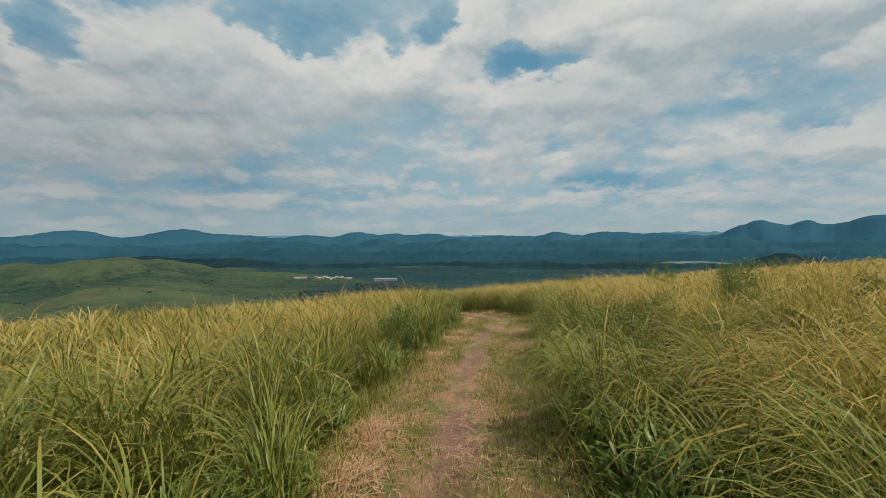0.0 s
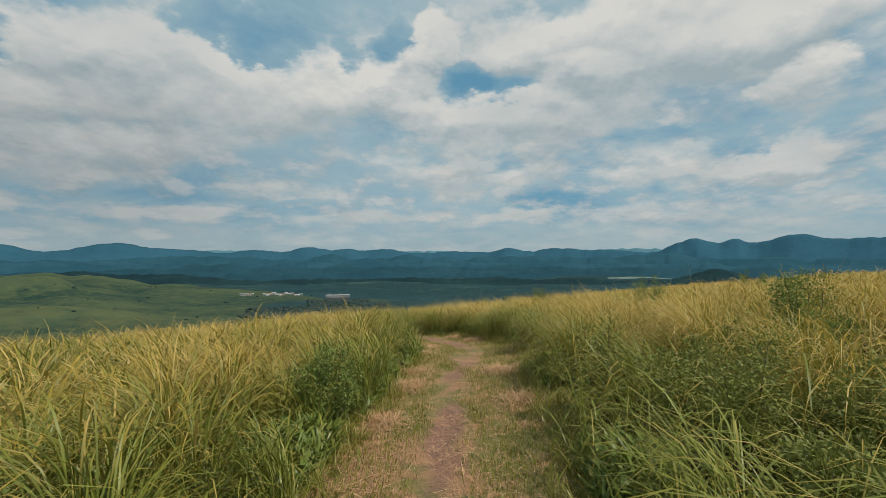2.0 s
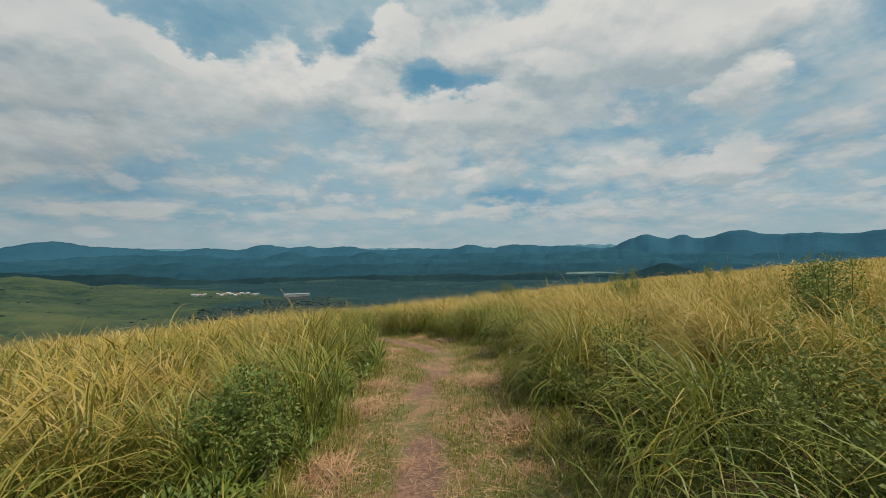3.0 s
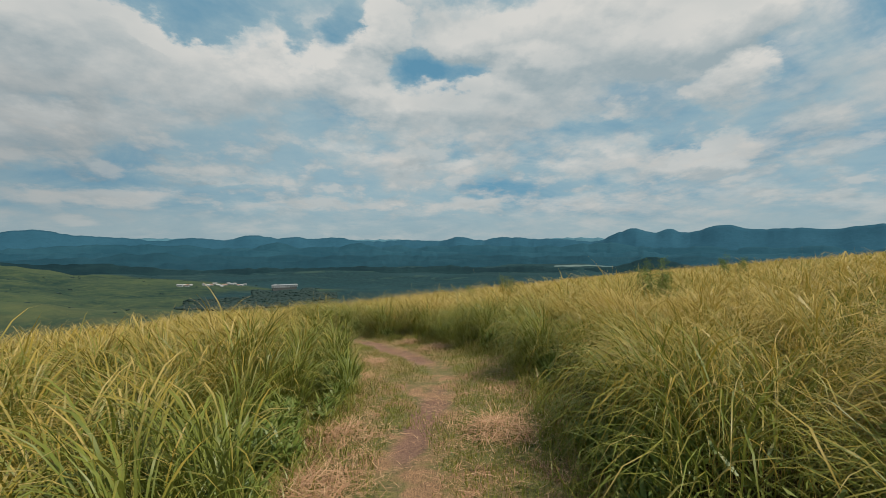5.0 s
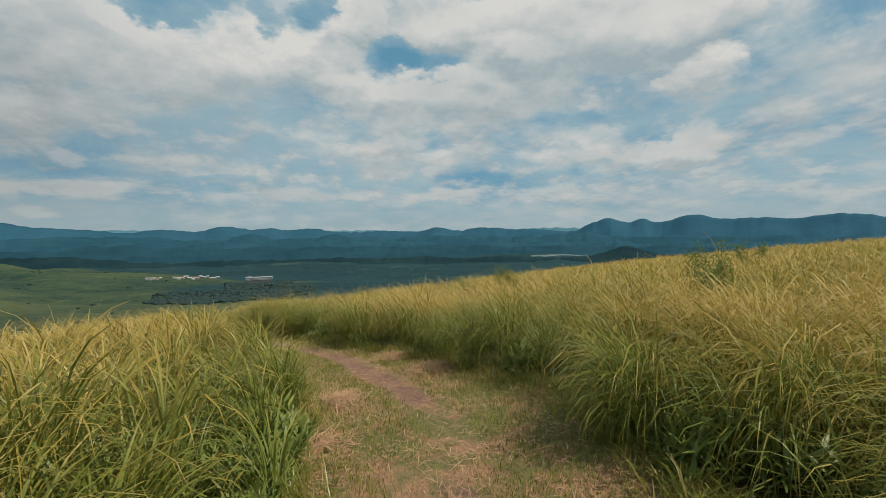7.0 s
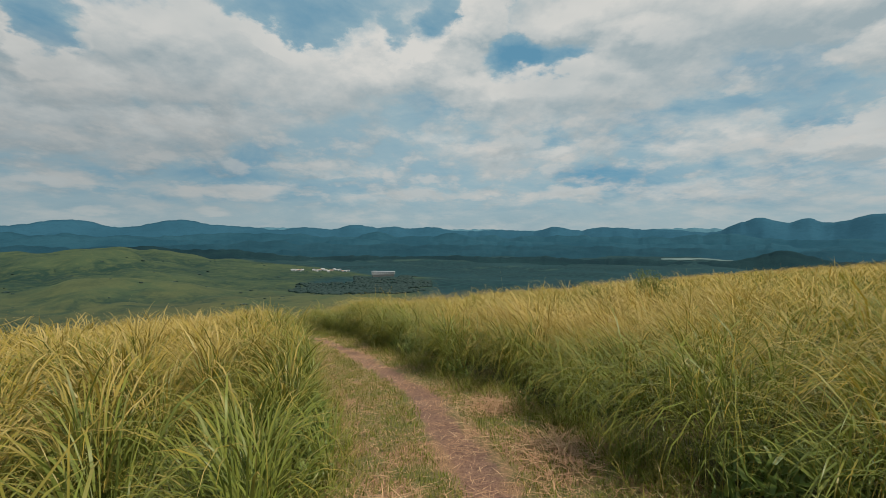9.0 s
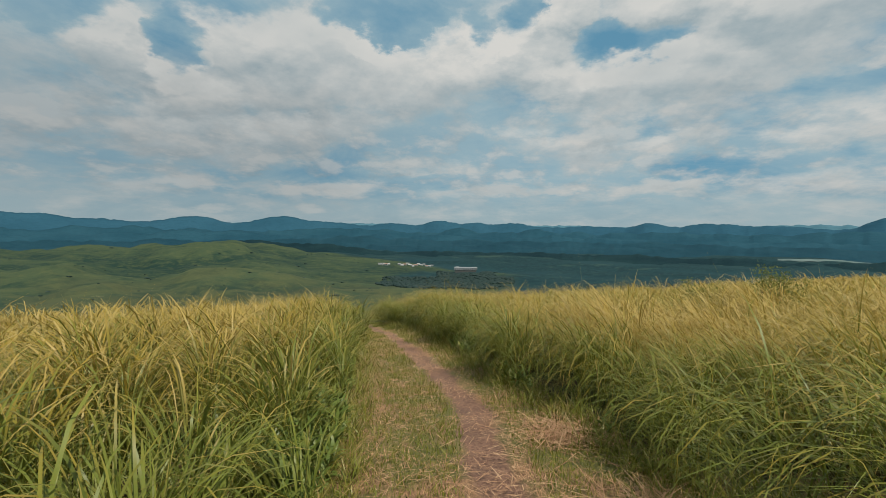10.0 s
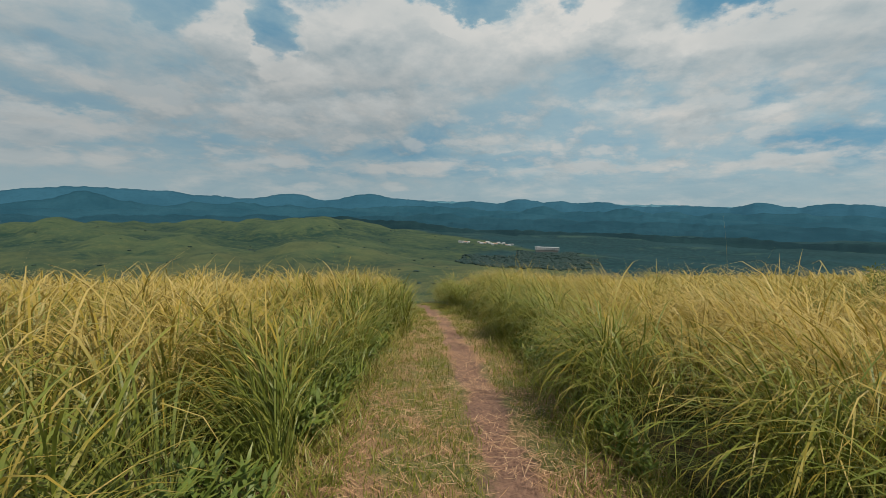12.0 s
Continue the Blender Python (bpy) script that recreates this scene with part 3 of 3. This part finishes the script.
def stand(name, area, per_m2, each, keep, width, segments, spread, label, tall=1.0, young=0.0, stems=0.3):
    """A stand of tussock grass: upright culms, and leaves that spring from them at all heights, arch over and hang, bent by the wind."""
    x, y, a, r = tussocks(area, per_m2, each, keep)
    px, py = x + np.cos(a) * r * spread, y + np.sin(a) * r * spread
    ok = beside(px, py) > 0.02
    x, y, a, r, px, py = (v[ok] for v in (x, y, a, r, px, py))
    count = len(x)
    out = beside(px, py)
    own = np.sin(x * 91.7 + y * 47.3) * 0.5 + 0.5
    rank = 1.0 + 0.16 * waves(x, y, 5.0, 61) + 0.16 * waves(x, y, 1.7, 62) + 0.36 * (own - 0.5)
    rim = np.interp(out, [0, 0.25, 0.9], [0.70, 0.92, 1.0])
    size = tall * rank * rim
    lee = 1 / (1 + np.exp(-(px - edge_mid(py)) * 3))
    stem = np.random.rand(count) < stems * (1.0 - 0.5 * lee)
    stray = np.random.rand(count) < 0.018
    lift = np.where(stem, 0.0, size * 0.68 * np.random.beta(1.7, 1.2, count))
    long = np.where(stem, size * np.random.uniform(0.65, 1.12, count), np.sqrt(size) * np.random.uniform(0.38, 0.85, count))
    gone = np.zeros(count, bool)
    for cx, cy, radius, share, foot in CLEARINGS:
        gone |= (np.hypot(px - cx, py - cy) < radius) & (lift < foot) & (np.random.rand(count) < share)
    shade = (px > edge_mid(py)) & (np.random.rand(count) < 0.55 + 0.45 * waves(px * 0.3, py, 2.6, 64))
    gone |= shade & (out < 0.55) & (lift < 0.36) & (~stem | (out < 0.30))
    x, y, a, r, px, py, out, own, size, stem, stray, lift, long, lee = (v[~gone] for v in (x, y, a, r, px, py, out, own, size, stem, stray, lift, long, lee))
    count = len(x)
    blow = 0.62 + 0.30 * waves(px, py, 6.0, 70)
    blow = blow * (0.55 + 1.05 * lee)
    hx = np.cos(a) * (0.35 + r) + math.cos(WIND) * blow + np.random.normal(0, 0.25, count)
    hy = np.sin(a) * (0.35 + r) + math.sin(WIND) * blow + np.random.normal(0, 0.25, count)
    heading = np.arctan2(hy, hx)
    push = np.minimum(np.hypot(hx, hy), 1.6)
    lean = np.where(stem, np.abs(np.random.normal(0.05, 0.08, count)) + 0.10 * push, np.random.uniform(0.12, 0.75, count))
    curl = np.where(stem, np.random.gamma(4.0, 0.28, count) * (0.6 + 0.7 * push) * (1 + 0.5 * lee), np.random.normal(1.85, 0.45, count) * (0.75 + 0.32 * push))
    curl = np.clip(curl * (0.95 + 0.25 * lee), 0.1, 2.9)
    long = long * (0.96 + 0.22 * lee)
    lean = lean * (0.70 + 0.55 * lee)
    curl = np.where(stray & stem, 0.3, curl)
    long = np.where(stray & stem, long * 1.22, long)
    reach = 0.45 * long
    hang = (beside(px + np.cos(heading) * reach, py + np.sin(heading) * reach) < -0.10) & (lift < 0.25) & ~stem
    lift = np.where(hang, lift + 0.2, lift)
    gold = 0.27 + 0.25 * lee + 0.26 * (1 - lee) * np.clip((py - 12.5) / 3, 0, 1) + 0.10 * lee * np.exp(-((py - 13.5) / 2.0) ** 2) + 0.26 * waves(px, py, 9.0, 81) + 0.16 * waves(px, py, 2.2, 82) + 0.25 * (own - 0.5)
    dry = gold * np.interp(out - 0.18 * lee, [0, 0.5, 1.8], [0.20, 0.50, 1.0]) + 0.55 * (lift - 0.32) / np.maximum(size, 0.4)
    dry = np.clip(dry + np.random.normal(0, 0.16, count) - young, 0, 1)
    wide = width * (1.02 - 0.22 * lee) * np.random.uniform(0.6, 1.3, count) * np.where(stem, 0.65, 1.0) * np.where(stray, 0.55, 1.0)
    blades(name, px, py, long, wide, lean, curl, heading, dry, GRASS, label, "grass", segments, lift)


def view_side(x, y, margin):
    return (y > 0.80 * np.abs(x) - margin)


def near_band(x, y):
    o = beside(x, y)
    return (o > -0.05) & (o < 3.2) & view_side(x, y, 0.6)


def middle_band(x, y):
    o = beside(x, y)
    return (o >= 3.0) & (o < 11) & view_side(x, y, 3.0)


def far_band(x, y):
    o = beside(x, y)
    return (o >= 10.5) & (np.hypot(x, y - 8) < 62) & view_side(x, y, 8.0) & (-0.6 * x + 0.8 * y < 46)


np.random.seed(5)
stand("tall_grass", (-8, 8, -0.5, 31), 6.0, 125, near_band, 0.0125, 5, 0.21, "tall arching green and golden pampas grass beside the path")
stand("grass_undergrowth", (-8, 8, -0.5, 31), 9, 14, near_band, 0.014, 3, 0.30, "short green grass between the tussocks", 0.45, 0.35, 0.5)
stand("tall_grass", (-26, 26, -1, 42), 4.4, 42, middle_band, 0.022, 3, 0.27, "tall wind-blown golden grass on the hilltop")
stand("tall_grass", (-60, 60, 0, 66), 2.5, 18, far_band, 0.050, 2, 0.40, "distant golden grass covering the hill crest")


def behind_band(x, y):
    return (beside(x, y) > 0.05) & ~view_side(x, y, 0.8)


stand("tall_grass", (-16, 16, -9, 9), 3.0, 30, behind_band, 0.018, 3, 0.30, "tall golden grass beside the path's start")


def build_edge_tufts():
    """Low loose tufts that blur the path's edges."""
    count = 5200
    y = np.random.uniform(0.8, 28, count)
    left, right, _ = edges(y)
    o = np.random.normal(0.0, 0.16, count)
    x = np.where(np.random.rand(count) < 0.5, left - o, right + o)
    each = 7
    x, y = np.repeat(x, each) + np.random.normal(0, 0.03, count * each), np.repeat(y, each) + np.random.normal(0, 0.03, count * each)
    n = len(x)
    size = np.repeat(np.random.uniform(0.10, 0.34, count), each) * np.random.uniform(0.6, 1.2, n)
    blades("edge_tufts", x, y, size, np.random.uniform(0.005, 0.010, n), np.random.uniform(0.1, 0.7, n), np.random.uniform(0.5, 1.8, n),
           np.random.uniform(0, 2 * math.pi, n), np.clip(np.random.normal(0.3, 0.25, n), 0, 1), TURF, "loose low grass tufts along the path's edges", "grass", 3)


build_edge_tufts()


def build_turf():
    count = 230000
    y = np.random.uniform(0.5, 30, count)
    left, right, rut = edges(y)
    x = left + (right - left) * np.random.uniform(-0.1, 1.1, count)
    want = 0.86 + 0.6 * waves(x * 2.0, y * 0.6, 1.6, 91) + 0.25 * (x > rut + 0.3) + 0.35 * np.abs(x - (left + right) / 2) / (right - left) * 2 - 1.1 * np.exp(-((x - rut) / 0.28) ** 2)
    ok = want > np.random.uniform(0.1, 1.0, count)
    x, y = x[ok], y[ok]
    n = len(x)
    blades("short_grass", x, y, np.random.gamma(3.0, 0.014, n) + 0.015, np.random.uniform(0.004, 0.008, n), np.random.uniform(0, 0.5, n),
           np.random.uniform(0.2, 1.4, n), np.random.uniform(0, 2 * math.pi, n), np.clip(0.24 + 0.16 * waves(x, y, 1.1, 92) + np.random.normal(0, 0.18, n), 0, 1), TURF,
           "short trodden green grass on the path", "grass", 2)


def build_straw():
    count = 76000
    y = np.random.uniform(0.5, 26, count)
    left, right, rut = edges(y)
    x = left + (right - left) * np.random.uniform(-0.08, 1.08, count)
    want = 0.42 + 0.6 * waves(x, y, 1.3, 95) + 0.35 * np.exp(-((x - left) / 0.4) ** 2) - 0.10 * np.exp(-((x - rut) / 0.25) ** 2)
    ok = want > np.random.uniform(0.0, 1.0, count)
    x, y = x[ok], y[ok]
    n = len(x)
    blades("dry_straw", x, y, np.random.gamma(2.4, 0.034, n) + 0.03, np.random.uniform(0.003, 0.007, n), np.random.uniform(1.40, 1.58, n),
           np.random.uniform(-0.12, 0.25, n), np.random.uniform(0, 2 * math.pi, n), np.random.uniform(0, 1, n), STRAW,
           "pale dry straw lying on the path", "straw", 2, np.random.uniform(0.012, 0.05, n))


def straw_heaps():
    """Matted heaps of cut grass left beside the path."""
    x, y, up = [], [], []
    for hx, hy, size in ((-0.75, 4.1, 0.38), (-0.8, 3.2, 0.35), (0.12, 9.7, 0.36), (0.3, 10.8, 0.28), (1.75, 10.3, 0.34), (1.15, 5.0, 0.25), (0.85, 14.6, 0.32),
                         (0.6, 13.2, 0.3), (2.3, 15.6, 0.4), (1.6, 8.3, 0.28), (-0.2, 7.9, 0.25), (1.9, 17.0, 0.35)):
        n = int(1500 * size)
        gx, gy = np.random.normal(0, size * 0.5, n), np.random.normal(0, size * 0.65, n)
        x.append(hx + gx)
        y.append(hy + gy)
        up.append(0.02 + np.random.uniform(0, 0.10, n) * np.exp(-(gx * gx + gy * gy) / size ** 2))
    x, y, up = np.concatenate(x), np.concatenate(y), np.concatenate(up)
    n = len(x)
    blades("straw_heaps", x, y, np.random.uniform(0.10, 0.34, n), np.random.uniform(0.004, 0.009, n), np.random.uniform(1.25, 1.65, n), np.random.uniform(-0.2, 0.5, n),
           np.random.uniform(0, 2 * math.pi, n), np.random.uniform(0, 1, n), STRAW, "matted heaps of pinkish dry cut grass on the path", "straw", 3, up)


build_turf()
build_straw()
straw_heaps()


def build_bamboo_grass():
    """Low broad-leaved bamboo grass in patches along the path's edges."""
    count = 50000
    y = np.random.uniform(1.0, 22, count)
    left, right, _ = edges(y)
    s = np.random.rand(count) < 0.62
    o = np.abs(np.random.normal(0.0, 0.40, count)) - 0.04
    x = np.where(s, left - o, right + o)
    hollow = np.zeros(count, bool)
    for cx, cy, radius, share, foot in CLEARINGS:
        hollow |= np.hypot(x - cx, y - cy) < radius * (foot < 1)
    ok = ~hollow & (waves(x, y, 3.2, 99) + 0.25 * s + np.where((y > 15.5) & s, 0.5, 0) > 0.12) & view_side(x, y, 0.5)
    x, y = x[ok], y[ok]
    n = len(x)
    blades("bamboo_grass", x, y, np.random.uniform(0.09, 0.18, n), np.random.uniform(0.022, 0.036, n), np.random.uniform(0.3, 1.2, n),
           np.random.uniform(0.0, 0.8, n), np.random.uniform(0, 2 * math.pi, n), np.clip(np.random.normal(0.1, 0.18, n), 0, 1), BROAD,
           "low broad-leaved green bamboo grass under the tall grass", "undergrowth", 3, np.random.uniform(0.02, 0.40, n) * np.clip((o[ok] + 0.15) / 0.3, 0.2, 1))


build_bamboo_grass()

# ---------------------------------------------------------------- shrubs


def tube(points, radii, sides=6):
    verts, faces = [], []
    for k, (p, r) in enumerate(zip(points, radii)):
        for j in range(sides):
            a = 2 * math.pi * j / sides
            verts.append((p[0] + r * math.cos(a), p[1] + r * math.sin(a), p[2]))
            if k:
                i = (k - 1) * sides
                faces.append((i + j, i + (j + 1) % sides, i + sides + (j + 1) % sides, i + sides + j))
    return verts, faces


def shrub(x, y, wide, high, leaves, size, mat, label, seed):
    """A shrub: several forked stems and a ragged crown of single folded leaves along twigs."""
    r = np.random.RandomState(seed)
    leaves, size = int(leaves * 1.45), size * 0.8
    base = new("shrub")
    base.location = (x, y, float(land(x, y)) - 0.03)
    tagged(base, label, "shrub", "shrubs among the grass")
    ends = []
    for _ in range(16):
        a, s = r.uniform(0, 2 * math.pi), math.sqrt(r.uniform(0.02, 1)) * wide / 2 * 0.8
        top = high * r.uniform(0.48, 1.06) * (1 - 0.35 * (s / (wide / 2)) ** 2)
        tip = Vector((math.cos(a) * s, math.sin(a) * s, top))
        pts = [Vector((0.05 * math.cos(a), 0.05 * math.sin(a), 0)) * (1 - t) + tip * t + Vector((r.normal(0, 0.02), r.normal(0, 0.02), 0)) for t in (0, 0.35, 0.7, 1)]
        v, f = tube(pts, (0.012, 0.009, 0.006, 0.002))
        stem = new("stem", mesh_of("stem", v, f, BARK))
        stem.parent = base
        ends += [(pts[1], pts[2]), (pts[2], pts[3]), (pts[2], pts[3])]
    pick = r.randint(0, len(ends), leaves)
    e = np.array([[list(p), list(q)] for p, q in ends])[pick]
    t = r.uniform(0, 1.08, (leaves, 1))
    c = e[:, 0] * (1 - t) + e[:, 1] * t
    puff = r.normal(0, 1, (leaves, 3))
    puff /= np.linalg.norm(puff, axis=1)[:, None]
    c = c + puff * (r.uniform(0, 1, (leaves, 1)) ** 0.6) * np.array([wide * 0.11, wide * 0.11, high * 0.09])
    c[:, 2] = np.maximum(c[:, 2], 0.05)
    way = puff + r.normal(0, 0.7, (leaves, 3)) + np.array([0, 0, 0.35])
    way /= np.linalg.norm(way, axis=1)[:, None]
    side = np.cross(way, r.normal(0, 1, (leaves, 3)))
    side /= np.linalg.norm(side, axis=1)[:, None] + 1e-6
    up = np.cross(side, way)
    long = (size * r.uniform(0.6, 1.3, leaves))[:, None]
    v = np.stack([c, c + way * long * 0.5 + side * long * 0.24 + up * long * 0.06, c + way * long, c + way * long * 0.5 - side * long * 0.24 + up * long * 0.06], 1)
    f = np.arange(leaves)[:, None, None] * 4 + np.array([(0, 1, 2), (0, 2, 3)])[None]
    crown = new("crown", mesh_of("crown", v.reshape(-1, 3), f.reshape(-1, 3), mat))
    crown.parent = base
    return base


SHRUBS = [
    (-0.75, 7.7, 1.0, 1.10, 5200, 0.045, SHRUB, "dense dark green leafy shrub at the path's edge"),
    (6.05, 8.6, 1.4, 1.62, 4800, 0.050, SHRUB, "upright dark green shrub standing out of golden grass"),
    (8.3, 16.2, 1.5, 1.55, 3000, 0.06, SHRUB, "green shrub standing out of golden grass"),
    (2.15, 7.2, 1.2, 1.05, 6000, 0.042, OLIVE, "olive green shrub leaning over the path's edge"),
    (2.60, 5.8, 1.7, 1.08, 9000, 0.040, OLIVE, "dark olive shrub tangled with long grass"),
    (2.15, 4.55, 1.3, 0.80, 7000, 0.046, OLIVE, "low olive shrub spreading at the path's edge"),
    (3.35, 5.2, 1.5, 0.98, 7500, 0.046, OLIVE, "broad olive shrub tangled with long grass"),
    (3.35, 6.9, 1.4, 1.12, 6000, 0.042, OLIVE, "olive green shrub tangled with long grass"),
    (7.3, 24.6, 1.6, 1.6, 2200, 0.07, OLIVE, "yellowish green shrub on the hill crest"),
    (6.3, 26.0, 1.4, 1.5, 1800, 0.07, OLIVE, "yellowish green shrub on the hill crest"),
    (19.0, 24.2, 1.6, 1.7, 1600, 0.08, SHRUB, "small far shrub on the golden slope"),
    (7.2, 7.0, 1.2, 1.1, 2500, 0.05, OLIVE, "low olive shrub in the tall grass"),
    (4.3, 10.0, 0.9, 0.85, 1800, 0.045, OLIVE, "low green shrub in the tall grass"),
    (-1.9, 4.8, 0.7, 0.92, 1700, 0.05, SHRUB, "leafy green weed clump in the tall grass"),
    (-3.3, 9.6, 0.9, 1.0, 1700, 0.055, OLIVE, "leafy green weed clump in the tall grass"),
    (4.9, 12.6, 1.0, 0.95, 1700, 0.05, SHRUB, "low green shrub in the tall grass"),
]
for k, item in enumerate(SHRUBS):
    shrub(*item, seed=300 + k)

# ---------------------------------------------------------------- valley: houses, woods, fields


def part(name, bm, mat, parent, label=""):
    me = bpy.data.meshes.new(name)
    bm.to_mesh(me)
    bm.free()
    me.materials.append(mat)
    ob = new(name, me)
    ob.parent = parent
    return tagged(ob, label) if label else ob


def box(x0, x1, y0, y1, z0, z1):
    bm = bmesh.new()
    bmesh.ops.create_cube(bm, size=1.0, matrix=Matrix.Translation(((x0 + x1) / 2, (y0 + y1) / 2, (z0 + z1) / 2)) @ Matrix.Diagonal((x1 - x0, y1 - y0, z1 - z0, 1)))
    return bm


def gable(w, d, z, rise, over=0.6):
    bm = bmesh.new()
    w, d = w / 2 + over, d / 2 + over
    v = [bm.verts.new(p) for p in ((-w, -d, z), (w, -d, z), (w, d, z), (-w, d, z), (-w, 0, z + rise), (w, 0, z + rise))]
    for f in ((0, 1, 5, 4), (2, 3, 4, 5), (1, 2, 5), (3, 0, 4), (3, 2, 1, 0)):
        bm.faces.new([v[k] for k in f])
    return bm


def at(bearing, distance):
    a = radians(bearing)
    return 1.0 - distance * math.sin(a), 8.0 + distance * math.cos(a)


def sight(bearing, tilt, start):
    """The nearest ground beyond start that is seen at that tilt from the hilltop."""
    for distance in np.arange(start, 2200, 4.0):
        x, y = at(bearing, distance)
        if math.degrees(math.atan2(float(land(x, y)) - 1.0, distance)) >= tilt:
            break
    return float(distance)


def house(bearing, distance, wide, deep, high, turn, roof, label):
    x, y = at(bearing, distance)
    base = new("house")
    base.matrix_world = pose(x, y, float(land(x, y)), 0, 0, bearing + turn)
    part("wall", box(-wide / 2, wide / 2, -deep / 2, deep / 2, -3, high), PLASTER, base)
    part("roof", gable(wide, deep, high, deep * 0.28), roof, base)
    count = max(2, int(wide / 4))
    for k in range(count):
        cx = (k + 0.5) / count * wide - wide / 2
        part("window", box(cx - 0.8, cx + 0.8, -deep / 2 - 0.06, -deep / 2 + 0.1, high * 0.35, high * 0.75), GLASS, base)
    tagged(base, label, "house", "houses of the valley village")


def long_building(bearing, distance):
    x, y = at(bearing, distance)
    base = new("long_building")
    base.matrix_world = pose(x, y, float(land(x, y)) + 6.0, 0, 0, bearing + 6)
    # the podium's dark colour stands in for shadow on the lower storey
    part("podium", box(-27, 27, -6, 12, -14, 0), SHADOW_CONCRETE, base, "podium in concrete grey darkened as the lower storey's shadow")
    part("wall", box(-29, 29, -7, 7, 0, 5.6), PLASTER, base)
    part("roof", box(-29.6, 29.6, -7.6, 7.6, 5.6, 6.4), PLASTER, base, "flat white roof slab")
    for floor_z in (0.9, 3.5):
        for k in range(12):
            cx = -26 + k * 52 / 11
            part("window", box(cx - 1.7, cx + 1.7, -7.08, -6.8, floor_z, floor_z + 1.4), GLASS, base)
    part("stair_tower", box(-24, -17, -5, 5, 6.4, 8.2), PLASTER, base)
    tagged(base, "long white two-storey building with flat roof among dark woods", "building")


long_building(7.75, sight(7.75, -5.75, 900))
rng = random.Random(8)
for k in range(17):
    b = 19.0 - k * 0.36 - (1.0 if k > 3 else 0)
    house(b, sight(b, -4.75 - rng.uniform(0, 0.35), 800), rng.uniform(6, 12), rng.uniform(5, 8), rng.uniform(2.2, 3.8), rng.uniform(-30, 30), RUST if k % 4 == 2 else ROOF,
          "small white house with pitched roof in the valley village")


def lumps(name, xs, ys, sizes, mat, label, category, seed, tall=0.9):
    """Tree crowns joined into one: each an uneven dome that swells above its foot."""
    r = np.random.RandomState(seed)
    n, k = len(xs), 7
    a = np.arange(k) * 2 * math.pi / k + r.uniform(0, 6.28, (n, 1))
    foot = np.stack([xs, ys, land(xs, ys) - 0.4], -1)[:, None]
    high = sizes * r.uniform(0.7, 1.2, n) * tall
    rings = []
    for wide, up in ((0.72, 0.0), (1.0, 0.45), (0.70, 0.85)):
        w = sizes[:, None] * wide * r.uniform(0.72, 1.25, (n, k))
        rings.append(foot + np.stack([np.cos(a) * w, np.sin(a) * w, high[:, None] * (up + r.uniform(-0.1, 0.1, (n, k)) * (up > 0))], -1))
    top = foot + np.stack([r.normal(0, 0.15, n) * sizes, r.normal(0, 0.15, n) * sizes, high], -1)[:, None]
    v = np.concatenate(rings + [top], 1)
    tri = []
    for q in range(k):
        p = (q + 1) % k
        for ring in (0, k):
            tri += [(ring + q, ring + p, ring + k + p), (ring + q, ring + k + p, ring + k + q)]
        tri.append((2 * k + q, 2 * k + p, 3 * k))
    f = np.arange(n)[:, None, None] * (3 * k + 1) + np.array(tri)[None]
    tagged(new(name, mesh_of(name, v.reshape(-1, 3), f.reshape(-1, 3), mat)), label, category, kind="stuff")


r = np.random.RandomState(77)
b, d = r.uniform(0.5, 19.5, 5200), r.uniform(600, 1200, 5200)
ragged = np.hypot((b - 10.5) / 8.5, (d - 870) / 270) + 0.18 * waves(b * 20, d, 160.0, 6)
ok = (ragged < 1) & ((b < 11.4) | (d < 900)) & ((b < 5.6) | (b > 9.9) | (d < 960))
b, d = np.radians(b[ok]), d[ok]
lumps("woodland", 1 - d * np.sin(b), 8 + d * np.cos(b), r.uniform(2.8, 5.4, len(b)), TREES, "dark trees around the valley village", "trees", 1, 0.8)
b, d = np.radians(r.uniform(10, 70, 330)), r.uniform(330, 1700, 330)
lumps("meadow_bushes", 1 - d * np.sin(b), 8 + d * np.cos(b), r.gamma(2.0, 0.7, 330) + 0.5, TREES, "scattered dark bushes on the green meadows", "bushes", 3, 0.6)


def paddy_field():
    A, R = np.meshgrid(np.radians(np.linspace(-35.5, -27, 40)), np.linspace(2310, 2400, 8), indexing="ij")
    R = R + 30 * waves(A * 900, A * 0, 60, 2)
    x, y = 1 - R * np.sin(A), 8 + R * np.cos(A)
    z = land(x, y) + 1.2
    tagged(new("paddy_field", mesh_of("paddy_field", np.stack([x, y, z], -1).reshape(-1, 3), grid_faces(40, 8), FIELD)),
           "pale strip of paddy fields in the valley", "field", kind="structure")


paddy_field()
